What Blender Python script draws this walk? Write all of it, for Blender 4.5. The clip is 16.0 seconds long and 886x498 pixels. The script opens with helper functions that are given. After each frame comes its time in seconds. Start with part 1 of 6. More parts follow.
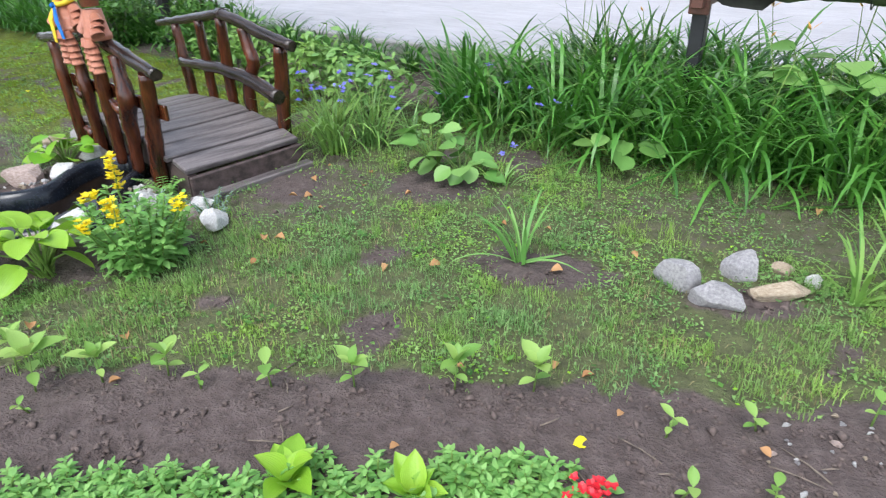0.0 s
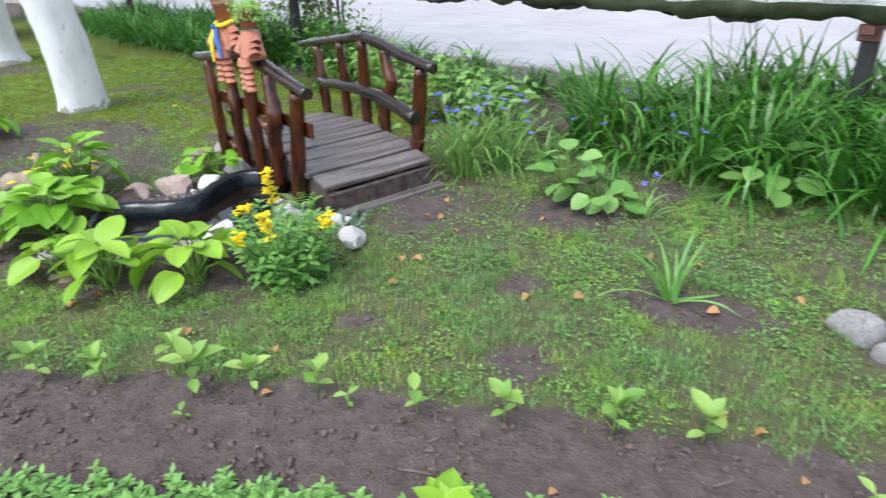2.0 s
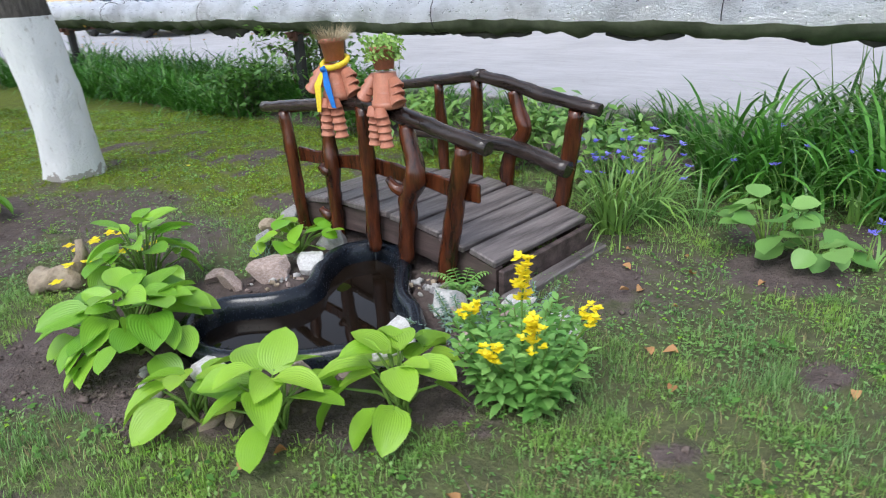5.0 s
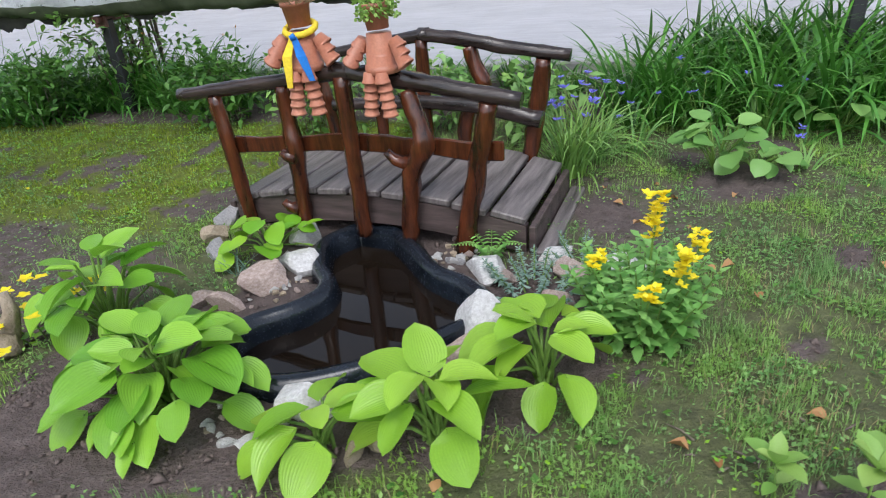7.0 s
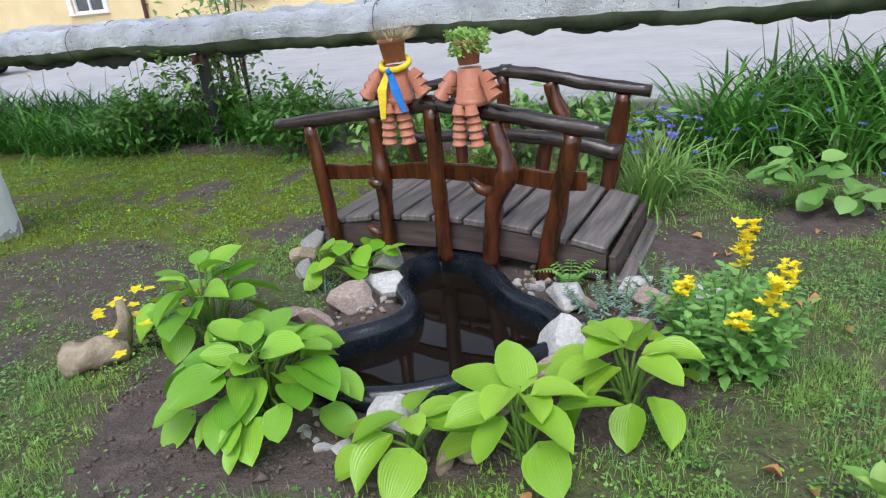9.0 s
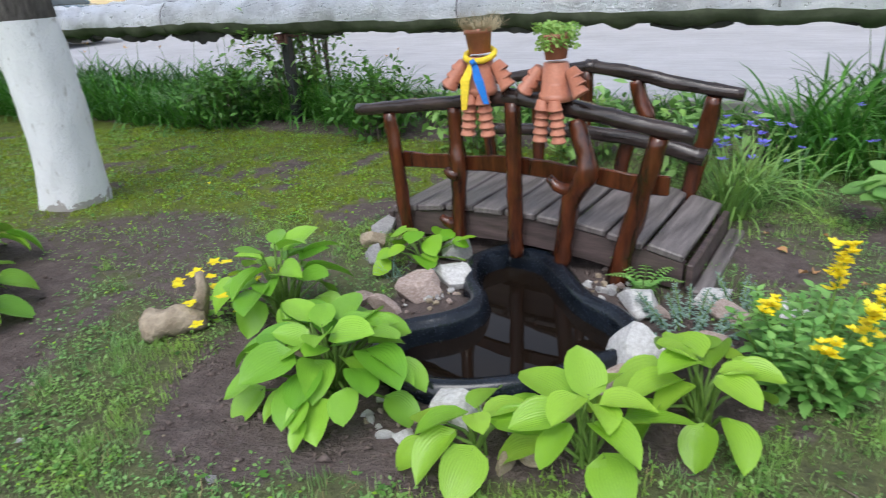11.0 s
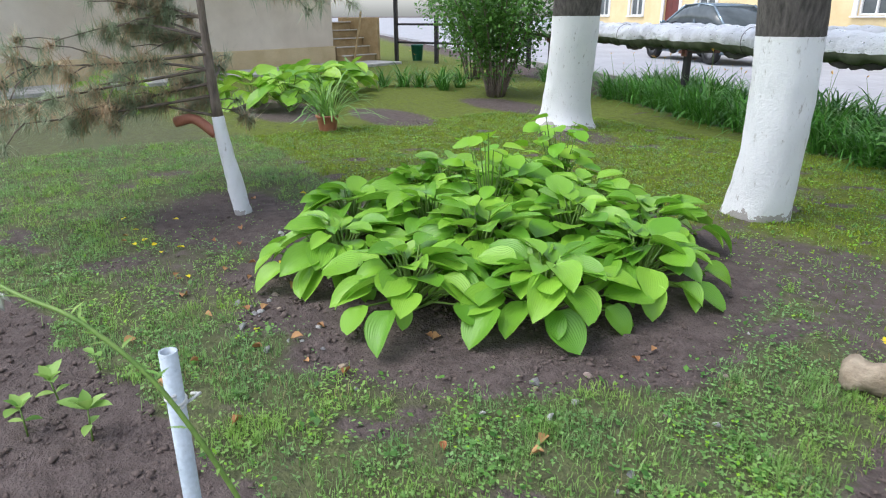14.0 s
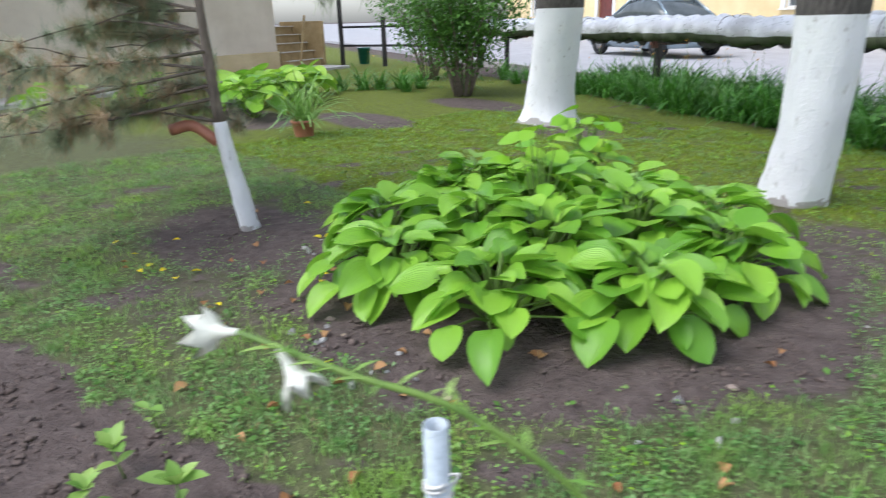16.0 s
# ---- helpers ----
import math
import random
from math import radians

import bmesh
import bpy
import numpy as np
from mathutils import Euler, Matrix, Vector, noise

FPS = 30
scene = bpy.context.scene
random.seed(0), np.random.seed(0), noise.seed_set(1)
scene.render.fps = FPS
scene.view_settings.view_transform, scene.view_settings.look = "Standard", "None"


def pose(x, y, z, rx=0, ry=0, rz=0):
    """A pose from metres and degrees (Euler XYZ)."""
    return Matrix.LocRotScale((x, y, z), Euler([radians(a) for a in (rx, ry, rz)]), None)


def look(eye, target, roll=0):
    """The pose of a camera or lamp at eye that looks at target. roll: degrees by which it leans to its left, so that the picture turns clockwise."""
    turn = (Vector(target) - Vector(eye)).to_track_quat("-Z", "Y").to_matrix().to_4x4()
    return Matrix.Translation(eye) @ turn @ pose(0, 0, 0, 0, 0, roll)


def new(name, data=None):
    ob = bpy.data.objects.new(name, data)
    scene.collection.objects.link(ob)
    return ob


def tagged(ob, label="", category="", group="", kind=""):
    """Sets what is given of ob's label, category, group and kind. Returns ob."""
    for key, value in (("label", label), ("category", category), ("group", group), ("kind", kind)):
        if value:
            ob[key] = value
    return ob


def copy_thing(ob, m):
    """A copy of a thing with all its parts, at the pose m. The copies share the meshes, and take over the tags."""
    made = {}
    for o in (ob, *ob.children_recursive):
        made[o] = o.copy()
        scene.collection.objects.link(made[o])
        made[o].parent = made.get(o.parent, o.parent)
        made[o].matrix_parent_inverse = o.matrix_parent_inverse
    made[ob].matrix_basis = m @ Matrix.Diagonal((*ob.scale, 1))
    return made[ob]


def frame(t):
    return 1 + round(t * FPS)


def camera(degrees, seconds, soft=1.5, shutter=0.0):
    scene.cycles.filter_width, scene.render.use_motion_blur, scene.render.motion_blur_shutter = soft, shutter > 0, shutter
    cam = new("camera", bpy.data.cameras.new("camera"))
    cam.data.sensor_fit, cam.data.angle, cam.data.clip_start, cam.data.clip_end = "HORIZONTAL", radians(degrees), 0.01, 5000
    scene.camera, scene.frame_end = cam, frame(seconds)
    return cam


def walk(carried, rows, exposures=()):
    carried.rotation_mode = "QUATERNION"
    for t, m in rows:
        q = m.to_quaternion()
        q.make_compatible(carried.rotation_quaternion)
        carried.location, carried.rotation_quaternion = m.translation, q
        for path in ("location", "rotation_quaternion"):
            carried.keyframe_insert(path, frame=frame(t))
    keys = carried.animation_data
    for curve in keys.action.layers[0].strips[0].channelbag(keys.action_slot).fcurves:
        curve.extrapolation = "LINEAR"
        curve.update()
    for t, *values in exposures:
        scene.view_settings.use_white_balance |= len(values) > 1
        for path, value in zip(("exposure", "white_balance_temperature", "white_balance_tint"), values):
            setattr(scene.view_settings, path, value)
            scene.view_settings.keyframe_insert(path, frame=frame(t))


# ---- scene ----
cam = camera(69.3, 16.0, soft=1.1, shutter=0.5)
PATH = [
    (0, (0.327, 0.582, 1.374), (-0.231, 2.246, 0.417), -1.6),
    (0.5, (0.321, 0.588, 1.385), (-0.293, 2.248, 0.454), -2.5),
    (1, (0.262, 0.57, 1.387), (-0.327, 2.249, 0.474), -1.2),
    (1.5, (0.219, 0.585, 1.374), (-0.476, 2.234, 0.48), -2.0),
    (2, (0.094, 0.573, 1.373), (-0.733, 2.161, 0.481), -2.4),
    (2.5, (-0.046, 0.615, 1.361), (-1.008, 2.138, 0.494), -2.4),
    (3, (-0.254, 0.638, 1.34), (-1.253, 2.177, 0.542), -1.6),
    (3.5, (-0.497, 0.623, 1.368), (-1.504, 2.163, 0.585), -3.0),
    (4, (-0.786, 0.628, 1.332), (-1.69, 2.252, 0.593), -1.3),
    (4.2, (-0.892, 0.658, 1.334), (-1.737, 2.308, 0.584), -1.7),
    (6.3, (-2.057, 0.772, 1.208), (-2.222, 2.586, 0.382), -5.0),
    (6.5, (-2.168, 0.75, 1.195), (-2.249, 2.565, 0.36), -5.5),
    (7, (-2.376, 0.754, 1.268), (-2.312, 2.54, 0.371), -5.2),
    (7.5, (-2.442, 0.761, 1.252), (-2.355, 2.573, 0.408), -5.8),
    (8, (-2.49, 0.752, 1.293), (-2.386, 2.567, 0.459), -5.6),
    (8.5, (-2.492, 0.655, 1.266), (-2.51, 2.498, 0.488), -6.3),
    (10.8, (-2.521, 0.672, 1.294), (-2.758, 2.489, 0.491), -3.7),
    (11, (-2.536, 0.677, 1.292), (-2.822, 2.487, 0.491), -3.7),
    (11.5, (-2.604, 0.684, 1.288), (-3.137, 2.444, 0.502), -3.9),
    (12, (-2.691, 0.67, 1.261), (-3.683, 2.241, 0.519), -3.6),
    (12.5, (-2.788, 0.586, 1.247), (-4.04, 1.98, 0.549), 0.0),
    (13, (-2.875, 0.497, 1.239), (-4.288, 1.747, 0.573), 1.2),
    (13.5, (-2.975, 0.385, 1.256), (-4.538, 1.436, 0.584), 0.9),
    (14, (-3.067, 0.382, 1.291), (-4.679, 1.347, 0.606), -0.2),
    (14.5, (-3.186, 0.36, 1.295), (-4.774, 1.381, 0.636), 0.3),
    (15, (-3.327, 0.273, 1.283), (-4.814, 1.431, 0.616), -0.3),
    (15.5, (-3.485, 0.157, 1.267), (-4.917, 1.384, 0.602), 0.2),
    (16, (-3.668, 0.061, 1.205), (-5.177, 1.186, 0.529), -1.6),
]
walk(cam, [(t, look(e, g, r)) for t, e, g, r in PATH], exposures=[(0, 1.30, 6100, 10), (2.5, 1.30, 6100, 10), (4.2, 1.06, 6100, 10), (6.3, 0.90, 6100, 10), (11, 0.86, 6100, 10), (12.5, 0.95, 6100, 10), (13.5, 1.03, 6100, 10), (16, 1.05, 6100, 10)])

# ---- light: bright overcast sky, one broad weak sun ----
world = bpy.data.worlds.new("overcast_sky")
scene.world = world
world.use_nodes = True
wn, wl = world.node_tree.nodes, world.node_tree.links
sky = wn.new("ShaderNodeTexSky")
sky.sky_type, sky.sun_disc = "NISHITA", False
sky.sun_elevation, sky.sun_rotation = radians(52), radians(200)
sky.air_density, sky.dust_density, sky.ozone_density = 1.0, 2.0, 1.0
cloud = wn.new("ShaderNodeHueSaturation")
cloud.inputs["Saturation"].default_value = 0.45
wl.new(sky.outputs[0], cloud.inputs["Color"])
wl.new(cloud.outputs[0], wn["Background"].inputs[0])
wn["Background"].inputs[1].default_value = 0.15
sun_data = bpy.data.lights.new("sun", "SUN")
sun_data.energy, sun_data.angle, sun_data.color = 1.0, radians(30), (1.0, 0.96, 0.9)
sun = new("sun", sun_data)
sun.matrix_world = look((0, -6, 12), (0, 0, 0)) @ pose(0, 0, 0)

# ---- materials ----
class Net:
    """A node material under construction."""

    def __init__(self, name):
        self.m = bpy.data.materials.new(name)
        self.m.use_nodes = True
        self.n, self.l = self.m.node_tree.nodes, self.m.node_tree.links
        self.b = self.n["Principled BSDF"]

    def put(self, kind, **inputs):
        node = self.n.new(kind)
        for key, value in inputs.items():
            self.wire(value, node.inputs[key.replace("_", " ")])
        return node

    def wire(self, value, socket):
        if isinstance(value, bpy.types.NodeSocket):
            self.l.new(value, socket)
        else:
            socket.default_value = value

    def noise(self, scale, detail=4.0, rough=0.6, space="Object", stretch=None):
        at = self.put("ShaderNodeTexCoord").outputs[space]
        if stretch:
            at = self.put("ShaderNodeMapping", Vector=at, Scale=stretch).outputs[0]
        return self.put("ShaderNodeTexNoise", Vector=at, Scale=scale, Detail=detail, Roughness=rough).outputs["Fac"]

    def world_noise(self, scale, detail=4.0, rough=0.6):
        at = self.put("ShaderNodeNewGeometry").outputs["Position"]
        return self.put("ShaderNodeTexNoise", Vector=at, Scale=scale, Detail=detail, Roughness=rough).outputs["Fac"]

    def ramp(self, fac, *stops):
        node = self.put("ShaderNodeValToRGB", Fac=fac)
        while len(node.color_ramp.elements) < len(stops):
            node.color_ramp.elements.new(0.5)
        for e, (p, c) in zip(node.color_ramp.elements, stops):
            e.position, e.color = p, (*c, 1) if not isinstance(c, (int, float)) else (c, c, c, 1)
        return node.outputs["Color"]

    def mix(self, fac, a, b, how="MIX"):
        node = self.n.new("ShaderNodeMix")
        node.data_type, node.blend_type = "RGBA", how
        for value, k in ((fac, 0), (a, 6), (b, 7)):
            self.wire((*value, 1) if isinstance(value, tuple) and len(value) == 3 else value, node.inputs[k])
        return node.outputs[2]

    def math(self, how, a, b=0.5):
        node = self.n.new("ShaderNodeMath")
        node.operation = how
        self.wire(a, node.inputs[0]), self.wire(b, node.inputs[1])
        return node.outputs[0]

    def bump(self, height, strength, distance=0.01):
        self.wire(self.put("ShaderNodeBump", Height=height, Strength=strength, Distance=distance).outputs[0], self.b.inputs["Normal"])

    def done(self, color, rough=0.7, metal=0.0, **more):
        self.wire((*color, 1) if isinstance(color, tuple) else color, self.b.inputs["Base Color"])
        self.wire(rough, self.b.inputs["Roughness"])
        self.wire(metal, self.b.inputs["Metallic"])
        for key, value in more.items():
            self.wire(value, self.b.inputs[key.replace("_", " ")])
        return self.m


def surface(name, dark, light, scale=12.0, rough=0.7, metal=0.0, bump=0.3, fine=90.0, stretch=None, depth=0.006, **more):
    """A mottled surface: two colours at one scale, grain at a finer one."""
    k = Net(name)
    broad, grain = k.noise(scale, 5, 0.62, stretch=stretch), k.noise(fine, 3, stretch=stretch)
    c = k.ramp(broad, (0.32, dark), (0.68, light))
    c = k.mix(0.35, c, k.ramp(grain, (0.3, 0.35), (0.7, 1.0)), "MULTIPLY")
    k.bump(k.mix(0.5, broad, grain), bump, depth)
    return k.done(c, k.ramp(grain, (0.2, max(rough - 0.12, 0.02)), (0.8, min(rough + 0.1, 1))), metal, **more)


def leaf_material(name, dark, light, rough=0.45, veins=0.0, vary=0.5, thin=0.25, patch=None):
    """A leaf: colour varies from piece to piece, pleated veins along its length, light shines through."""
    k = Net(name)
    rnd = k.put("ShaderNodeObjectInfo").outputs["Random"]
    isl = k.put("ShaderNodeNewGeometry").outputs["Random Per Island"]
    fac = k.math("FRACT", k.math("ADD", rnd, isl), 0)
    c = k.mix(k.math("MULTIPLY", fac, vary * 2), dark, light)
    c = k.mix(0.3, c, k.ramp(k.noise(30, 3), (0.3, 0.55), (0.7, 1.0)), "MULTIPLY")
    if patch:
        c = k.mix(k.ramp(k.world_noise(1.7, 3), (0.42, 0.0), (0.66, 0.75)), c, patch)
        c = k.mix(k.ramp(k.world_noise(5.5, 3), (0.40, 0.0), (0.62, 0.40)), c, (0.10, 0.20, 0.07))
    if veins:
        uv = k.put("ShaderNodeTexCoord").outputs["UV"]
        sep = k.put("ShaderNodeSeparateXYZ", Vector=uv)
        wave = k.math("SINE", k.math("MULTIPLY", sep.outputs[0], veins))
        c = k.mix(k.math("MULTIPLY", k.math("GREATER_THAN", wave, 0.80), 0.08), c, tuple(min(v * 1.5 + 0.02, 1) for v in light))
        k.bump(wave, 0.20, 0.005)
    tr = k.put("ShaderNodeBsdfTranslucent", Color=k.mix(0.5, c, light))
    both = k.put("ShaderNodeMixShader", Fac=thin)
    m = k.done(c, rough)
    k.l.new(k.b.outputs[0], both.inputs[1])
    k.l.new(tr.outputs[0], both.inputs[2])
    k.l.new(both.outputs[0], k.n["Material Output"].inputs[0])
    return m


M = {}
M["hosta"] = leaf_material("hosta_leaf", (0.14, 0.35, 0.03), (0.30, 0.56, 0.055), 0.30, 46.0, 0.5, 0.28)
M["lime_hosta"] = leaf_material("lime_hosta_leaf", (0.21, 0.43, 0.03), (0.37, 0.60, 0.06), 0.32, 46.0, 0.5, 0.3)
M["strap"] = leaf_material("strap_leaf", (0.035, 0.135, 0.018), (0.12, 0.33, 0.045), 0.36, 0, 0.5, 0.25)
M["blade"] = leaf_material("grass_blade", (0.09, 0.22, 0.05), (0.33, 0.52, 0.18), 0.55, 0, 0.5, 0.3, (0.33, 0.52, 0.04))
M["dry_blade"] = leaf_material("dry_grass", (0.22, 0.19, 0.08), (0.42, 0.36, 0.17), 0.7, 0, 0.5, 0.2)
M["weed"] = leaf_material("weed_leaf", (0.08, 0.23, 0.05), (0.27, 0.48, 0.14), 0.5, 0, 0.5, 0.25, (0.27, 0.44, 0.05))
M["moss"] = leaf_material("moss_tuft", (0.11, 0.18, 0.006), (0.30, 0.39, 0.018), 0.7, 0, 0.5, 0.2)
M["bush"] = leaf_material("bush_leaf", (0.12, 0.31, 0.06), (0.27, 0.50, 0.13), 0.5, 0, 0.5, 0.25)
M["round"] = leaf_material("round_leaf", (0.12, 0.29, 0.06), (0.26, 0.46, 0.12), 0.45, 0, 0.5, 0.25)
M["young"] = leaf_material("young_leaf", (0.17, 0.36, 0.06), (0.38, 0.56, 0.14), 0.5, 0, 0.5, 0.3)
M["lime"] = leaf_material("lime_leaf", (0.16, 0.42, 0.02), (0.33, 0.58, 0.035), 0.45, 0, 0.5, 0.3)
M["shrub"] = leaf_material("shrub_leaf", (0.035, 0.115, 0.016), (0.13, 0.30, 0.045), 0.5, 0, 0.5, 0.3)
M["needle"] = leaf_material("pine_needle", (0.20, 0.27, 0.15), (0.42, 0.47, 0.32), 0.6, 0, 0.5, 0.2)
M["brown_needle"] = leaf_material("dry_pine_needle", (0.40, 0.28, 0.16), (0.62, 0.49, 0.33), 0.7, 0, 0.5, 0.2)
M["juniper"] = leaf_material("blue_grey_leaf", (0.12, 0.22, 0.17), (0.30, 0.42, 0.34), 0.6, 0, 0.5, 0.15)
M["dead"] = leaf_material("dead_leaf", (0.30, 0.12, 0.04), (0.55, 0.32, 0.14), 0.7, 0, 0.5, 0.15)
M["yellow"] = leaf_material("yellow_petal", (0.90, 0.70, 0.01), (0.96, 0.85, 0.02), 0.5, 0, 0.5, 0.3)
M["blue"] = leaf_material("blue_petal", (0.14, 0.14, 0.65), (0.28, 0.26, 0.85), 0.5, 0, 0.5, 0.3)
M["orange"] = leaf_material("orange_bud", (0.65, 0.30, 0.05), (0.8, 0.5, 0.12), 0.5, 0, 0.5, 0.2)
M["red"] = leaf_material("red_petal", (0.6, 0.01, 0.02), (0.8, 0.03, 0.05), 0.5, 0, 0.5, 0.2)
M["petal"] = leaf_material("white_petal", (0.80, 0.82, 0.72), (0.9, 0.9, 0.85), 0.4, 0, 0.5, 0.3)
M["stem"] = surface("green_stem", (0.10, 0.20, 0.03), (0.20, 0.32, 0.06), 20, 0.55)
M["twig"] = surface("twig_bark", (0.10, 0.08, 0.065), (0.24, 0.19, 0.15), 30, 0.85)
M["straw"] = surface("straw", (0.30, 0.24, 0.14), (0.5, 0.42, 0.27), 20, 0.8)
M["liner"] = surface("black_plastic_liner", (0.004, 0.006, 0.010), (0.013, 0.018, 0.027), 8, 0.24, bump=0.15)
M["post"] = surface("varnished_red_brown_wood", (0.014, 0.006, 0.004), (0.125, 0.034, 0.013), 8, 0.14, bump=0.35, fine=60, stretch=(3, 3, 0.5))
M["rail"] = surface("dark_varnished_wood", (0.010, 0.007, 0.006), (0.055, 0.038, 0.033), 7, 0.18, bump=0.35, fine=60, stretch=(0.5, 3, 3))
M["deck"] = surface("weathered_deck_board", (0.060, 0.050, 0.049), (0.23, 0.20, 0.195), 6, 0.45, bump=0.7, fine=45, stretch=(6, 0.5, 2))
M["fascia"] = surface("stained_beam", (0.03, 0.020, 0.018), (0.12, 0.085, 0.08), 6, 0.55, bump=0.6, fine=40, stretch=(0.5, 3, 4))
M["white_rock"] = surface("white_limestone", (0.58, 0.56, 0.54), (0.90, 0.89, 0.88), 9, 0.8, bump=0.9, fine=50, depth=0.015)
M["pink_rock"] = surface("pinkish_stone", (0.33, 0.24, 0.20), (0.62, 0.50, 0.45), 10, 0.8, bump=0.8, fine=50, depth=0.012)
M["grey_rock"] = surface("grey_stone", (0.30, 0.29, 0.30), (0.56, 0.54, 0.54), 9, 0.85, bump=0.9, fine=50, depth=0.015)
M["tan_rock"] = surface("tan_stone", (0.28, 0.21, 0.14), (0.5, 0.42, 0.31), 9, 0.85, bump=0.8, fine=60)
M["bark"] = surface("tree_bark", (0.05, 0.045, 0.042), (0.17, 0.15, 0.14), 12, 0.9, bump=1.0, fine=40, stretch=(3, 3, 0.6), depth=0.03)
M["pine_bark"] = surface("pine_bark", (0.11, 0.085, 0.07), (0.27, 0.215, 0.175), 14, 0.9, bump=0.8, fine=50, stretch=(3, 3, 0.6), depth=0.01)
M["black_iron"] = surface("black_painted_iron", (0.010, 0.010, 0.012), (0.03, 0.03, 0.035), 6, 0.5, bump=0.2)
M["tar"] = surface("torn_tar_felt", (0.012, 0.012, 0.010), (0.05, 0.05, 0.038), 6, 0.8, bump=0.8)
M["felt"] = surface("green_grey_felt", (0.05, 0.06, 0.035), (0.13, 0.145, 0.09), 5, 0.7, bump=0.6)
M["kerb"] = surface("kerb_concrete", (0.34, 0.33, 0.31), (0.6, 0.58, 0.55), 5, 0.9, bump=0.4)


def yard_material():
    """Worn pale concrete: broad stains, trowel streaks along the yard and fine cracks."""
    k = Net("pale_worn_concrete")
    broad, streak, grain = k.noise(0.9, 5), k.noise(3.0, 6, 0.7, stretch=(0.5, 3.0, 1)), k.noise(55, 3)
    at = k.put("ShaderNodeTexCoord").outputs["Object"]
    cell = k.put("ShaderNodeTexVoronoi", Vector=k.put("ShaderNodeMapping", Vector=at, Scale=(0.7, 1.6, 1)).outputs[0], Scale=2.2)
    cell.feature = "DISTANCE_TO_EDGE"
    c = k.ramp(k.mix(0.5, broad, streak), (0.32, (0.31, 0.31, 0.33)), (0.66, (0.45, 0.45, 0.48)))
    c = k.mix(0.25, c, k.ramp(grain, (0.3, 0.5), (0.7, 1.0)), "MULTIPLY")
    c = k.mix(k.ramp(cell.outputs["Distance"], (0.0, 0.35), (0.012, 0.0)), c, (0.25, 0.25, 0.25))
    k.bump(k.mix(0.5, streak, grain), 0.5, 0.006)
    return k.done(c, 0.85)


M["paver"] = yard_material()
M["plaster"] = surface("yellow_plaster", (0.72, 0.56, 0.30), (0.82, 0.67, 0.40), 1.2, 0.9, bump=0.15)
M["plinth"] = surface("ochre_plinth", (0.55, 0.43, 0.24), (0.7, 0.57, 0.34), 1.5, 0.9, bump=0.2)
M["beige"] = surface("beige_render", (0.62, 0.53, 0.42), (0.80, 0.71, 0.59), 0.8, 0.9, bump=0.25)
M["white"] = surface("white_paint", (0.74, 0.74, 0.73), (0.84, 0.84, 0.83), 4, 0.5, bump=0.08)
M["door_red"] = surface("dark_red_door", (0.10, 0.018, 0.015), (0.16, 0.03, 0.025), 3, 0.45, bump=0.1)
M["pipe_red"] = surface("rust_brown_metal", (0.10, 0.04, 0.03), (0.17, 0.07, 0.05), 5, 0.55, bump=0.1)
M["tan_wood"] = surface("tan_step_boards", (0.35, 0.24, 0.11), (0.5, 0.37, 0.19), 4, 0.7, bump=0.2)
M["nosing"] = surface("pale_step_nosing", (0.55, 0.5, 0.42), (0.7, 0.66, 0.58), 5, 0.7)
M["terracotta"] = surface("terracotta_plastic", (0.38, 0.14, 0.085), (0.50, 0.21, 0.13), 7, 0.45, bump=0.08)
M["scarf_y"] = surface("yellow_cloth", (0.75, 0.52, 0.02), (0.9, 0.68, 0.04), 10, 0.8, bump=0.2)
M["scarf_b"] = surface("blue_cloth", (0.01, 0.13, 0.50), (0.02, 0.22, 0.68), 10, 0.8, bump=0.2)
M["pvc"] = surface("grey_plastic_pipe", (0.36, 0.43, 0.50), (0.52, 0.58, 0.64), 6, 0.35, bump=0.05)
M["wire"] = surface("white_cord", (0.6, 0.6, 0.58), (0.8, 0.8, 0.78), 20, 0.7)
M["rubber"] = surface("tyre_rubber", (0.010, 0.010, 0.010), (0.025, 0.025, 0.025), 10, 0.8)
M["rim"] = surface("wheel_rim", (0.3, 0.3, 0.31), (0.5, 0.5, 0.51), 8, 0.35, 0.8)
M["paint"] = surface("silver_blue_car_paint", (0.30, 0.38, 0.44), (0.36, 0.44, 0.50), 2, 0.2, 0.6, bump=0.0)
M["trim"] = surface("black_trim", (0.012, 0.012, 0.012), (0.03, 0.03, 0.03), 6, 0.5)
M["lamp_red"] = surface("red_lens", (0.25, 0.01, 0.01), (0.35, 0.02, 0.02), 6, 0.2)
M["bin"] = surface("teal_plastic", (0.01, 0.12, 0.10), (0.02, 0.18, 0.15), 5, 0.5)
M["stump"] = surface("weathered_bird_figure", (0.20, 0.15, 0.10), (0.42, 0.35, 0.26), 9, 0.9, bump=1.0, fine=45, depth=0.02)


def glass_material():
    k = Net("dark_glass")
    return k.done(k.ramp(k.noise(1.2), (0.3, (0.05, 0.06, 0.065)), (0.7, (0.12, 0.14, 0.15))), 0.04, 0.0, IOR=1.5)


M["glass"] = glass_material()


def water_material():
    k = Net("dark_pond_water")
    k.bump(k.noise(5, 2), 0.03, 0.01)
    return k.done(k.ramp(k.noise(3), (0.3, (0.006, 0.004, 0.003)), (0.7, (0.013, 0.009, 0.006))), 0.015, 0.0, IOR=1.33)


M["water"] = water_material()


